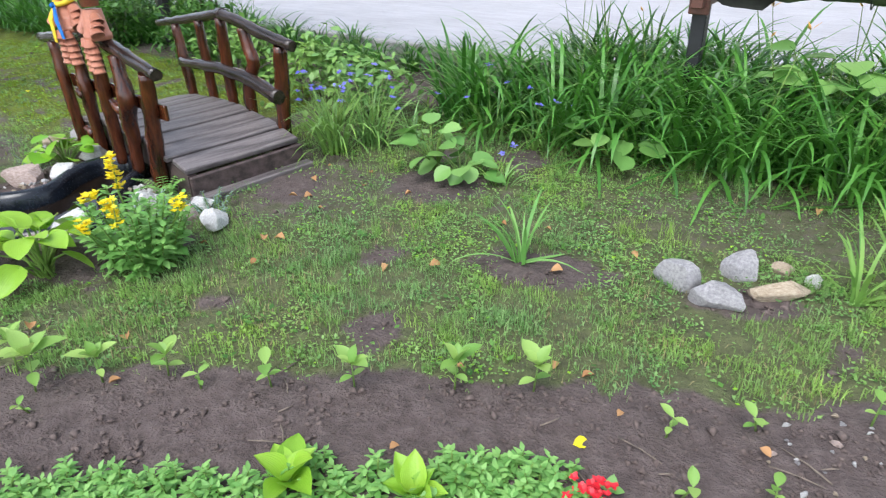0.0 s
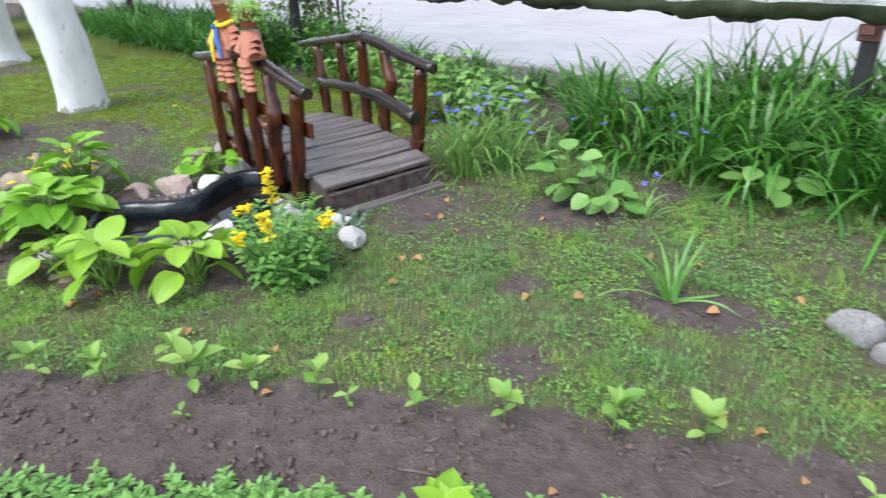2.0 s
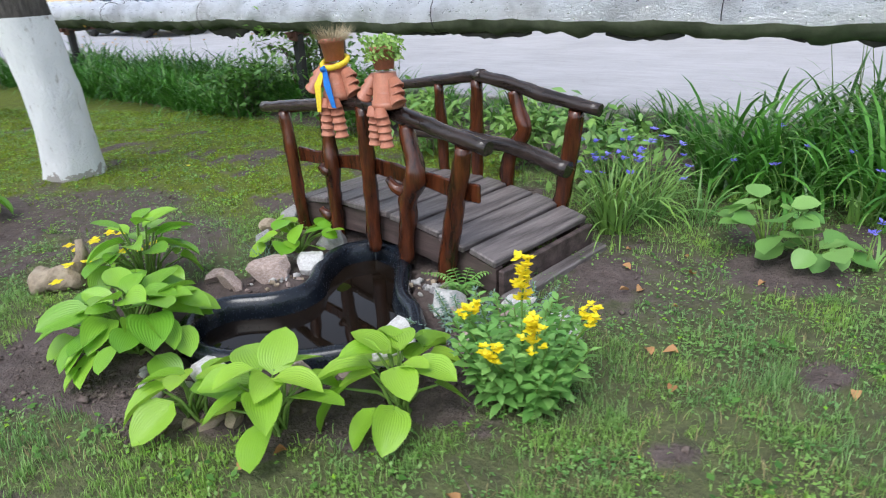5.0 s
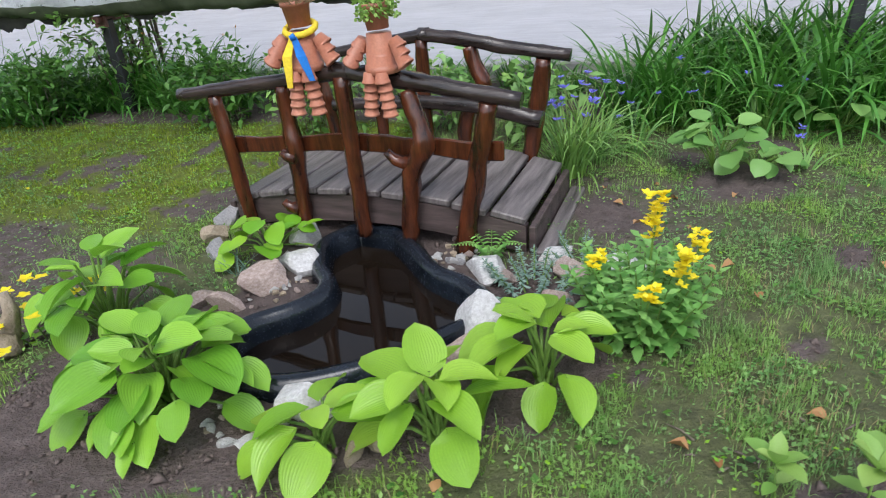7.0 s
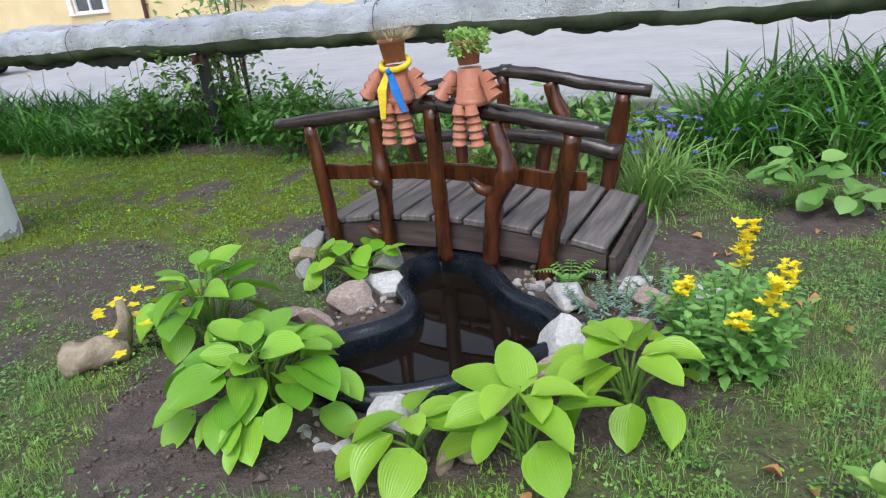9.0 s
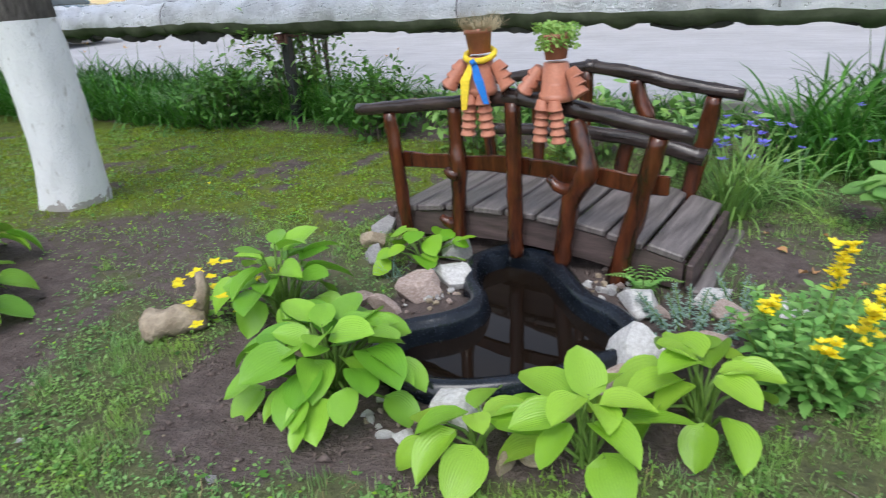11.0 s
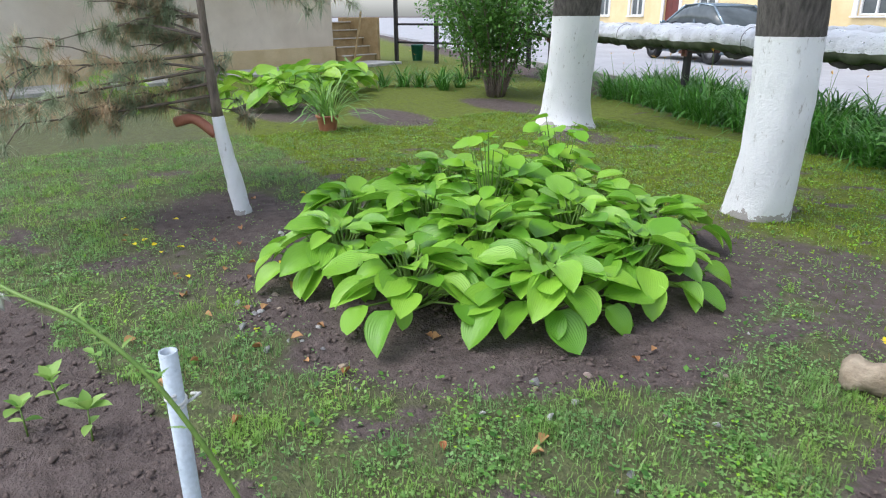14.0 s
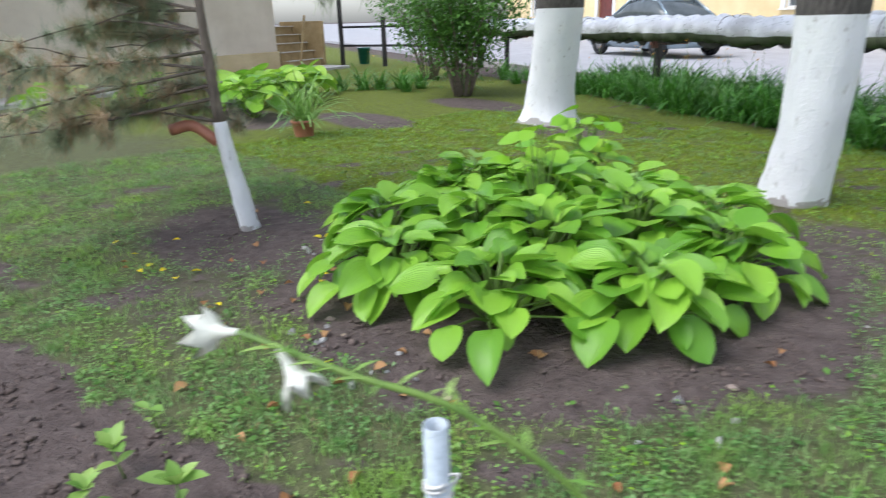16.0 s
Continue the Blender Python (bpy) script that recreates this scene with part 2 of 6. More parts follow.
def whitewash_material():
    """Lime wash over bark: it covers most of it, thin in the furrows and near the foot."""
    k = Net("whitewashed_bark")
    furrow, patch = k.noise(14, 6, 0.7, stretch=(2.2, 2.2, 0.7)), k.noise(3, 4)
    foot = k.math("LESS_THAN", k.put("ShaderNodeSeparateXYZ", Vector=k.put("ShaderNodeTexCoord").outputs["Object"]).outputs[2],
                  k.math("MULTIPLY", k.math("SUBTRACT", k.noise(9, 4), 0.38), 0.35))
    bare = k.math("MAXIMUM", k.math("MULTIPLY", foot, 0.7), k.ramp(furrow, (0.30, 0.65), (0.40, 0.0)))
    c = k.mix(bare, k.mix(patch, (0.72, 0.73, 0.75), (0.86, 0.86, 0.88)), (0.22, 0.18, 0.15))
    k.bump(k.mix(0.4, furrow, k.noise(50, 4)), 0.9, 0.02)
    return k.done(c, 0.9)


M["whitewash"] = whitewash_material()


def foil_material():
    k = Net("crumpled_foil_wrap")
    crumple = k.noise(16, 6, 0.7, stretch=(1, 2, 2))
    patch = k.noise(2.2, 4)
    k.bump(k.mix(0.5, crumple, k.noise(45, 4, 0.7, stretch=(1, 2, 2))), 1.0, 0.05)
    c = k.mix(k.ramp(patch, (0.45, 0.0), (0.65, 0.7)), (0.82, 0.83, 0.86), (0.44, 0.44, 0.45))
    return k.done(c, k.ramp(crumple, (0.3, 0.22), (0.7, 0.48)), 0.88)


M["foil"] = foil_material()


def ground_material():
    """Bare soil, lawn floor and mossy lawn, mixed by how the ground is kept."""
    k = Net("garden_ground")
    soil = k.put("ShaderNodeAttribute")
    soil.attribute_name = "soil"
    moss = k.put("ShaderNodeAttribute")
    moss.attribute_name = "moss"
    n1, n2, n3 = k.world_noise(1.4, 5), k.world_noise(14, 6, 0.7), k.world_noise(70, 4)
    earth = k.ramp(n2, (0.3, (0.062, 0.044, 0.040)), (0.7, (0.15, 0.115, 0.105)))
    earth = k.mix(k.ramp(n3, (0.60, 0.0), (0.72, 0.45)), earth, (0.24, 0.20, 0.17))
    lawn = k.ramp(n2, (0.3, (0.062, 0.064, 0.032)), (0.7, (0.145, 0.165, 0.062)))
    mossy = k.ramp(n2, (0.3, (0.065, 0.080, 0.012)), (0.7, (0.17, 0.22, 0.012)))
    lawn = k.mix(moss.outputs["Fac"], lawn, mossy)
    edge = k.math("ADD", soil.outputs["Fac"], k.math("MULTIPLY", k.math("SUBTRACT", n2, 0.5), 0.9))
    c = k.mix(k.ramp(edge, (0.38, 0.0), (0.62, 1.0)), lawn, earth)
    c = k.mix(0.3, c, k.ramp(n1, (0.3, 0.6), (0.7, 1.0)), "MULTIPLY")
    k.bump(k.mix(0.45, n2, n3), 1.0, 0.045)
    return k.done(c, 0.95)


M["ground"] = ground_material()

# ---- builders ----
def part(name, bm, material, parent=None, label="", smooth=False):
    """Links a bmesh as one mesh object, under a thing or part if given."""
    me = bpy.data.meshes.new(name)
    bm.to_mesh(me)
    bm.free()
    for m in material if isinstance(material, (list, tuple)) else [material]:
        me.materials.append(m)
    if smooth:
        me.shade_smooth()
    ob = new(name, me)
    ob.parent = parent
    return tagged(ob, label)


def shared(name, mesh, parent, m):
    """One more object on a mesh that others use too."""
    ob = new(name, mesh)
    ob.parent, ob.matrix_basis = parent, m
    return ob


def thing(name, label, category, group="", kind="", at=None):
    return place(tagged(new(name), label, category, group, kind), at)


def place(ob, at):
    if at is not None:
        ob.matrix_basis = at
    return ob


def box(bm, cx, cy, cz, sx, sy, sz, m=None, slot=0, bevel=0.0):
    made = bmesh.ops.create_cube(bm, size=1, matrix=(m or Matrix()) @ Matrix.Translation((cx, cy, cz)) @ Matrix.Diagonal((sx, sy, sz, 1)))
    faces = {f for v in made["verts"] for f in v.link_faces}
    for f in faces:
        f.material_index = slot
    if bevel:
        bmesh.ops.bevel(bm, geom=list({e for f in faces for e in f.edges}), offset=bevel, segments=1, affect="EDGES")
    return bm


def tube(bm, points, radii, sides=8, slot=0, cap=True, wobble=0.0, seed=0.0):
    """A tube through points, with a radius for each, knobbly by wobble."""
    pts = [Vector(p) for p in points]
    rings = []
    side = None
    for i, p in enumerate(pts):
        way = (pts[min(i + 1, len(pts) - 1)] - pts[max(i - 1, 0)]).normalized()
        side = way.orthogonal().normalized() if side is None else (side - way * side.dot(way)).normalized()
        other = way.cross(side)
        ring = []
        for k in range(sides):
            a = 2 * math.pi * k / sides
            d = side * math.cos(a) + other * math.sin(a)
            r = radii[i] * (1 + wobble * noise.noise(p * 14 + d * 1.3 + Vector((seed, 0, 0))))
            ring.append(bm.verts.new(p + d * r))
        rings.append(ring)
    for a, b in zip(rings, rings[1:]):
        for k in range(sides):
            f = bm.faces.new((a[k], a[(k + 1) % sides], b[(k + 1) % sides], b[k]))
            f.material_index, f.smooth = slot, True
    if cap:
        for ring in (rings[0][::-1], rings[-1]):
            bm.faces.new(ring).material_index = slot
    return bm


def curve(points, steps):
    """A smooth line through points (Catmull-Rom)."""
    p = [Vector(q) for q in points]
    p = [p[0] * 2 - p[1], *p, p[-1] * 2 - p[-2]]
    out = []
    for i in range(1, len(p) - 2):
        for k in range(steps):
            t = k / steps
            a, b, c, d = p[i - 1:i + 3]
            out.append(0.5 * (2 * b + (c - a) * t + (2 * a - 5 * b + 4 * c - d) * t * t + (3 * b - a - 3 * c + d) * t ** 3))
    return [*out, p[-2]]


def lathe(bm, profile, sides=16, m=None, slot=0):
    """A turned body from (radius, height) pairs."""
    m = m or Matrix()
    rings = [[bm.verts.new(m @ Vector((r * math.cos(2 * math.pi * k / sides), r * math.sin(2 * math.pi * k / sides), z))) for k in range(sides)] for r, z in profile]
    for a, b in zip(rings, rings[1:]):
        for k in range(sides):
            f = bm.faces.new((a[k], a[(k + 1) % sides], b[(k + 1) % sides], b[k]))
            f.material_index, f.smooth = slot, True
    return bm


def mesh_from(name, verts, faces, material, smooth=True):
    me = bpy.data.meshes.new(name)
    me.from_pydata(verts, [], faces)
    me.materials.append(material)
    if smooth:
        me.shade_smooth()
    return me


def leaf_mesh(name, material, outline, rows=6, cols=4, cup=0.12, droop=0.3, ruffle=0.0, seed=0):
    """A leaf of length 1 along +x, with a cupped, drooping blade; outline(t) is its half width."""
    rng = random.Random(seed)
    verts, faces, uvs = [], [], []
    phase = rng.uniform(0, 6)
    for i in range(rows + 1):
        t = i / rows
        w = max(outline(t), 0.004)
        for j in range(cols + 1):
            s = 2 * j / cols - 1
            z = cup * w * s * s * 2 - droop * t * t + ruffle * math.sin(9 * t + phase) * abs(s)
            verts.append((t - 0.13 * s * s * (1 - t) ** 2 * (outline(0.12) > 0.2), w * s, z))
            uvs.append((s, t))
    for i in range(rows):
        for j in range(cols):
            a = i * (cols + 1) + j
            faces.append((a, a + 1, a + cols + 2, a + cols + 1))
    me = mesh_from(name, verts, faces, material)
    layer = me.uv_layers.new(name="UVMap")
    for loop in me.loops:
        layer.data[loop.index].uv = uvs[loop.vertex_index]
    return me


def heart(t):
    return 0.44 * math.sin(math.pi * t ** 0.78) ** 0.58 if 0 < t < 0.999 else 0.0


def oval(t):
    return 0.30 * math.sin(math.pi * t) ** 0.8 if 0 < t < 1 else 0.0


def lance(t):
    return 0.15 * math.sin(math.pi * t ** 0.8) if 0 < t < 1 else 0.0


def turn_to(azimuth, pitch, roll=0.0):
    """A turn that points +x along an azimuth, raised by pitch (radians)."""
    return Matrix.Rotation(azimuth, 4, "Z") @ Matrix.Rotation(-pitch, 4, "Y") @ Matrix.Rotation(roll, 4, "X")


def many_leaves(name, material, poses, half=0.3, droop=0.25, cup=0.15, parent=None, label="", mid=0.45):
    """Many small leaves in one mesh: each a folded diamond of six triangles, at (matrix, length)."""
    base = np.array([(0, 0, 0), (mid, half, cup * half - droop * mid * mid), (mid, 0, -droop * mid * mid), (mid, -half, cup * half - droop * mid * mid),
                     (0.8, half * 0.5, -droop * 0.6), (0.8, -half * 0.5, -droop * 0.6), (1, 0, -droop)])
    tri = np.array([(0, 2, 1), (0, 3, 2), (1, 2, 4), (2, 3, 5), (2, 6, 4), (2, 5, 6)])
    return scatter(name, material, poses, base, tri, parent, label)


def scatter(name, material, poses, base, tri, parent=None, label=""):
    n = len(poses)
    if n == 0:
        return None
    mats = np.array([m for m, s in poses], dtype=np.float64)
    sizes = np.array([s for m, s in poses])[:, None, None]
    v = np.einsum("nij,kj->nki", mats[:, :3, :3], base) * sizes + mats[:, None, :3, 3]
    f = tri[None] + (np.arange(n) * len(base))[:, None, None]
    return raw_mesh(name, v.reshape(-1, 3), f.reshape(-1, 3), material, parent, label)


def raw_mesh(name, v, f, material, parent=None, label=""):
    me = bpy.data.meshes.new(name)
    me.vertices.add(len(v))
    me.vertices.foreach_set("co", np.ascontiguousarray(v, dtype=np.float32).ravel())
    k = f.shape[1]
    me.loops.add(f.size)
    me.loops.foreach_set("vertex_index", np.ascontiguousarray(f, dtype=np.int32).ravel())
    me.polygons.add(len(f))
    me.polygons.foreach_set("loop_start", np.arange(0, f.size, k, dtype=np.int32))
    me.update(calc_edges=True)
    me.validate()
    me.shade_smooth()
    me.materials.append(material)
    ob = new(name, me)
    ob.parent = parent
    return tagged(ob, label)


def rock_mesh(name, material, seed, flat=0.6, rough=0.35, sub=3):
    """A broken stone: a ball cut by a few random planes, then roughened."""
    rng = random.Random(seed)
    bm = bmesh.new()
    bmesh.ops.create_icosphere(bm, subdivisions=sub, radius=1)
    cuts = [(Vector((rng.uniform(-1, 1), rng.uniform(-1, 1), rng.uniform(-0.5, 1))).normalized(), rng.uniform(0.42, 0.66)) for _ in range(11)]
    for v in bm.verts:
        for n, d in cuts:
            over = v.co.dot(n) - d
            if over > 0:
                v.co -= n * over
        v.co += v.co.normalized() * rough * 0.13 * noise.fractal(v.co * 2.3 + Vector((seed * 7.1, 0, 0)), 0.8, 2.0, 4)
        v.co.z *= flat
    me = bpy.data.meshes.new(name)
    bm.to_mesh(me)
    bm.free()
    me.materials.append(material)
    me.shade_smooth()
    me.set_sharp_from_angle(angle=0.35)
    return me

# ---- ground ----
PIPE_AT, PIPE_WAY = Vector((0.545, 4.875, 0)), Vector((-0.950, 0.312, 0))
BACK = Vector((0.312, 0.950, 0))


def along(s, back=0.0, z=0.0):
    """A place s metres along the pipe line, so far behind it."""
    return PIPE_AT + PIPE_WAY * s + BACK * back + Vector((0, 0, z))


POND = curve([(-2.66, 3.52, 0), (-2.80, 3.40, 0), (-2.81, 3.20, 0), (-2.76, 3.02, 0), (-2.84, 2.87, 0), (-3.05, 2.76, 0), (-3.09, 2.58, 0), (-2.90, 2.42, 0),
              (-2.62, 2.44, 0), (-2.36, 2.56, 0), (-2.17, 2.70, 0), (-2.22, 2.87, 0), (-2.34, 3.03, 0), (-2.41, 3.22, 0), (-2.50, 3.42, 0), (-2.66, 3.52, 0)], 6)[:-1]
PONDXY = np.array([(p.x, p.y) for p in POND])


def pond_gap(x, y):
    """Distance outside the pond's edge; negative inside. Arrays."""
    x, y = np.asarray(x, float), np.asarray(y, float)
    best, inside = np.full(x.shape, 1e9), np.zeros(x.shape, bool)
    for (ax, ay), (bx, by) in zip(PONDXY, np.roll(PONDXY, -1, 0)):
        dx, dy = bx - ax, by - ay
        t = np.clip(((x - ax) * dx + (y - ay) * dy) / (dx * dx + dy * dy + 1e-12), 0, 1)
        best = np.minimum(best, np.hypot(x - ax - t * dx, y - ay - t * dy))
        cross = ((ay > y) != (by > y)) & (x < dx * (y - ay) / (dy + 1e-12) + ax)
        inside ^= cross
    return np.where(inside, -best, best)


def wave(x, y, scale, seed):
    """Smooth pseudo-noise from sines, about -1 to 1."""
    rng = np.random.RandomState(seed)
    out = np.zeros(np.shape(x))
    for _ in range(11):
        a, f, p = rng.uniform(0, 6.28), rng.uniform(0.45, 2.6) / scale, rng.uniform(0, 6.28)
        out = out + np.sin((x * np.cos(a) + y * np.sin(a)) * 6.28 * f + p)
    return out / 4.9


def blob(x, y, cx, cy, rx, ry, soft=0.25):
    d = np.sqrt(((x - cx) / rx) ** 2 + ((y - cy) / ry) ** 2)
    return np.clip((1 + soft - d) / (2 * soft), 0, 1)


def bed_edge(x):
    return np.interp(x, [-9, -5.3, -3.0, -1.55, -0.65, 0.2, 1.0, 2.5], [-0.7, 0.48, 1.22, 1.80, 2.04, 2.22, 2.34, 2.5])


def soil_at(x, y):
    """0: lawn, 1: bare earth."""
    s = np.clip((bed_edge(x) + 0.05 * wave(x, y, 0.35, 3) - y) / 0.12 + 0.5, 0, 1)
    s = s * np.clip((y - bed_edge(x) + 2.6) / 0.3, 0, 1)
    s = np.maximum(s, blob(x, y, -5.80, 2.38, 1.43 + 0.12 * wave(x, y, 0.9, 61), 1.45 + 0.12 * wave(x, y, 0.7, 62), 0.14))
    gap = pond_gap(x, y)
    s = np.maximum(s, np.clip((0.40 + 0.14 * (y < 2.8) + 0.1 * wave(x, y, 0.5, 5) - gap) / 0.12, 0, 1) * (y < 3.75))
    for cx, cy, rx, ry, k in ((-4.75, 3.75, 0.75, 0.55, 0.62), (-4.0, 3.35, 0.6, 0.5, 0.6), (-3.45, 2.45, 0.38, 0.5, 1), (-7.4, 1.3, 0.75, 0.55, 0.85), (-0.74, 3.66, 0.3, 0.22, 0.95),
                              (-0.02, 2.90, 0.26, 0.16, 0.95), (-1.5, 3.45, 0.2, 0.3, 0.7), (0.9, 3.6, 0.9, 0.45, 0.45), (-11.0, 4.3, 1.0, 0.45, 0.9), (-11.1, 6.3, 1.1, 0.5, 0.8),
                              (-8.5, 5.4, 0.62, 0.45, 0.6), (0.75, 2.85, 0.25, 0.12, 0.7), (-2.1, 3.5, 1.5, 0.75, 0.5), (-12.5, 3.2, 1.4, 0.6, 0.9), (-6.6, 0.8, 0.7, 0.4, 0.5)):
        s = np.maximum(s, k * blob(x, y, cx, cy, rx, ry, 0.3))
    d = (x - PIPE_AT.x) * BACK.x + (y - PIPE_AT.y) * BACK.y
    s = np.maximum(s, np.clip((d + 0.55) / 0.3, 0, 1) * 0.75)
    patch = 0.6 * wave(x, y, 0.5, 8) + 0.6 * wave(x, y, 1.4, 15)
    s = np.maximum(s, np.clip((patch - 0.28) * 1.2, 0, 0.75) * (x > -9.5))
    s = np.maximum(s, np.clip(0.5 * wave(x, y, 0.33, 9) + 0.6 * wave(x, y, 1.3, 14) + 0.12, 0, 0.75) * blob(x, y, -4.3, 4.6, 1.9, 1.1, 0.4))
    return s


def moss_at(x, y):
    return np.clip((y - 3.6 - 0.25 * (x + 3)) * 0.9 + 0.3 * wave(x, y, 1.1, 12), 0, 1) * (x < -2.2) + np.clip((-6.8 - x) * 0.8, 0, 1) * (y > 2.3) * (1 - np.clip((y - 3.6 - 0.25 * (x + 3)) * 0.9, 0, 1))


def height_at(x, y):
    s = soil_at(x, y)
    z = 0.012 * wave(x, y, 1.2, 21) + 0.006 * wave(x, y, 0.3, 22)
    z = z + s * (0.006 * wave(x, y, 0.13, 23) + 0.007 * wave(x, y, 0.07, 24))
    z = z + 0.05 * blob(x, y, -5.72, 2.42, 1.1, 1.1, 0.5)
    far = (x - PIPE_AT.x) * BACK.x + (y - PIPE_AT.y) * BACK.y
    return np.where(far > 0.92, -0.05, z * np.clip((0.92 - far) / 0.2, 0, 1) * (np.hypot(x + 3, y - 3) < 30))


def build_ground():
    grow = [1.06 ** i * 0.12 for i in range(1, 110)]
    out = np.cumsum(grow)
    out = out[out < 900]
    xs = np.r_[(-10.5 - out)[::-1], np.arange(-10.5, 2.6, 0.045), 2.6 + out]
    ys = np.r_[(-0.8 - out)[::-1], np.arange(-0.8, 6.6, 0.045), 6.6 + out]
    gx, gy = np.meshgrid(xs, ys)
    x, y = gx.ravel(), gy.ravel()
    z = height_at(x, y)
    near = (np.abs(x + 2.6) < 1.2) & (np.abs(y - 2.9) < 1.2)
    gap = np.full(x.shape, 9.0)
    gap[near] = pond_gap(x[near], y[near])
    z = np.where(gap < 0.03, -0.55, z)
    nx, ny = len(xs), len(ys)
    i = np.arange(nx * ny).reshape(ny, nx)
    f = np.stack([i[:-1, :-1], i[:-1, 1:], i[1:, 1:], i[1:, :-1]], -1).reshape(-1, 4)
    ob = raw_mesh("ground", np.stack([x, y, z], 1), f, M["ground"])
    for key, values in (("soil", soil_at(x, y)), ("moss", moss_at(x, y))):
        ob.data.attributes.new(key, "FLOAT", "POINT").data.foreach_set("value", values.astype(np.float32))
    return tagged(ob, "brown garden soil with patchy mossy lawn", "ground", kind="structure")


build_ground()


def build_paving():
    """A pale concrete yard behind a low kerb."""
    m = Matrix.Translation(along(0, 0.95, 0.12)) @ Matrix.Rotation(math.atan2(PIPE_WAY.y, PIPE_WAY.x), 4, "Z")
    slab = bmesh.new()
    box(slab, 20, -150, -0.07, 700, 300, 0.13)
    yard = part("pavement", slab, M["paver"])
    yard.matrix_basis = m
    tagged(yard, "pale worn concrete yard with faint cracks", "pavement", kind="structure")
    rng = random.Random(5)
    kerb = thing("kerb", "low weathered concrete kerb along the yard", "kerb", kind="structure", at=m)
    bm = bmesh.new()
    box(bm, 0, 0, 0, 0.985, 0.09, 0.24, bevel=0.012)
    me = bpy.data.meshes.new("kerb_stone")
    bm.to_mesh(me)
    bm.free()
    me.materials.append(M["kerb"])
    for k in range(-6, 26):
        shared("kerb_stone", me, kerb, Matrix.Translation((k * 1.0, 0.045, -0.09 + rng.uniform(-0.008, 0.008))) @ Matrix.Rotation(rng.uniform(-0.01, 0.01), 4, "Z"))


build_paving()


# ---- yellow building across the yard ----
def build_house():
    turn = Matrix.Rotation(math.atan2(PIPE_WAY.y, PIPE_WAY.x), 4, "Z")
    h = thing("house", "long yellow plastered house with white window surrounds", "house", at=Matrix.Translation(along(0, 11.5, 0.12)) @ turn)
    # local x runs along the pipe, local -y runs away from the garden
    holes = [(a, 1.12, 1.25, 1.55) for a in (-15.23, -9.54, -3.86, 1.83, 7.51, 13.20, 18.88, 27.27, 33.07, 36.67)]
    door = (29.87, 0.25, 1.25, 2.3)
    wall = bmesh.new()
    edges = sorted(holes + [door])
    last = -18.2
    for a, z0, w, hh in edges:
        box(wall, (last + a - w / 2) / 2, -0.2, 2.6, a - w / 2 - last, 0.4, 5.2)
        box(wall, a, -0.2, z0 / 2, w, 0.4, z0)
        box(wall, a, -0.2, (z0 + hh + 5.2) / 2, w, 0.4, 5.2 - z0 - hh)
        last = a + w / 2
    box(wall, (last + 40.7) / 2, -0.2, 2.6, 40.7 - last, 0.4, 5.2)
    part("wall", wall, M["plaster"], h)
    b = bmesh.new()
    box(b, 11.22, -4.5, 2.6, 58.90, 0.3, 5.2)
    box(b, -18.08, -2.5, 2.6, 0.3, 4.2, 5.2)
    box(b, 40.52, -2.5, 2.6, 0.3, 4.2, 5.2)
    box(b, 11.22, -2.45, 0.1, 57.90, 4, 0.1)
    part("back_wall", b, M["plaster"], h)
    b = bmesh.new()
    box(b, 5.39, 0.025, 0.24, 47.25, 0.05, 0.48, bevel=0.01)
    box(b, 35.69, 0.025, 0.24, 9.95, 0.05, 0.48, bevel=0.01)
    part("plinth", b, M["plinth"], h)
    b = bmesh.new()
    box(b, 5.39, 0.02, 0.62, 47.25, 0.04, 0.07, bevel=0.01)
    box(b, 35.69, 0.02, 0.62, 9.95, 0.04, 0.07, bevel=0.01)
    part("moulding", b, M["plinth"], h)
    b = bmesh.new()
    for s in (-1, 1):
        box(b, 11.22, -2.2 + s * 1.35, 5.75, 59.90, 3.0, 0.12, Matrix.Translation((0, -2.2, 5.75)) @ Matrix.Rotation(s * -0.4, 4, "X") @ Matrix.Translation((0, 2.2, -5.75)))
    part("roof", b, M["pipe_red"], h)
    for a, z0, w, hh in holes:
        win = part("window", frame_bars(w, hh), M["white"], h, "white framed double window")
        win.matrix_basis = Matrix.Translation((a, -0.08, z0))
        b = bmesh.new()
        box(b, 0, -0.03, hh / 2, w - 0.1, 0.012, hh - 0.1)
        part("pane", b, M["glass"], win)
        b = bmesh.new()
        box(b, 0, 0.13, -0.03, w + 0.36, 0.14, 0.05, bevel=0.008)
        part("sill", b, M["white"], win)
        b = bmesh.new()
        for s in (-1, 1):
            box(b, s * (w / 2 + 0.09), 0.1, hh / 2, 0.18, 0.05, hh + 0.02, bevel=0.006)
        box(b, 0, 0.1, hh + 0.1, w + 0.36, 0.05, 0.18, bevel=0.006)
        part("surround", b, M["white"], win)
    b = bmesh.new()
    box(b, door[0], -0.12, door[1] + door[3] / 2, door[2], 0.06, door[3])
    for k in (-1, 1):
        for z in (0.55, 1.4):
            box(b, door[0] + k * 0.26, -0.085, door[1] + z, 0.36, 0.02, 0.6, bevel=0.008)
    d = part("door", b, M["door_red"], h, "dark red panelled door")
    for s in (-1, 1):
        b = bmesh.new()
        box(b, door[0] + s * (door[2] / 2 + 0.1), 0.02, 1.28, 0.2, 0.05, 2.2)
        part("door_surround", b, M["white"], h)
    b = bmesh.new()
    box(b, door[0], 0.25, 0.06, 1.5, 0.5, 0.18, bevel=0.01)
    part("doorstep", b, M["kerb"], h)
    b = bmesh.new()
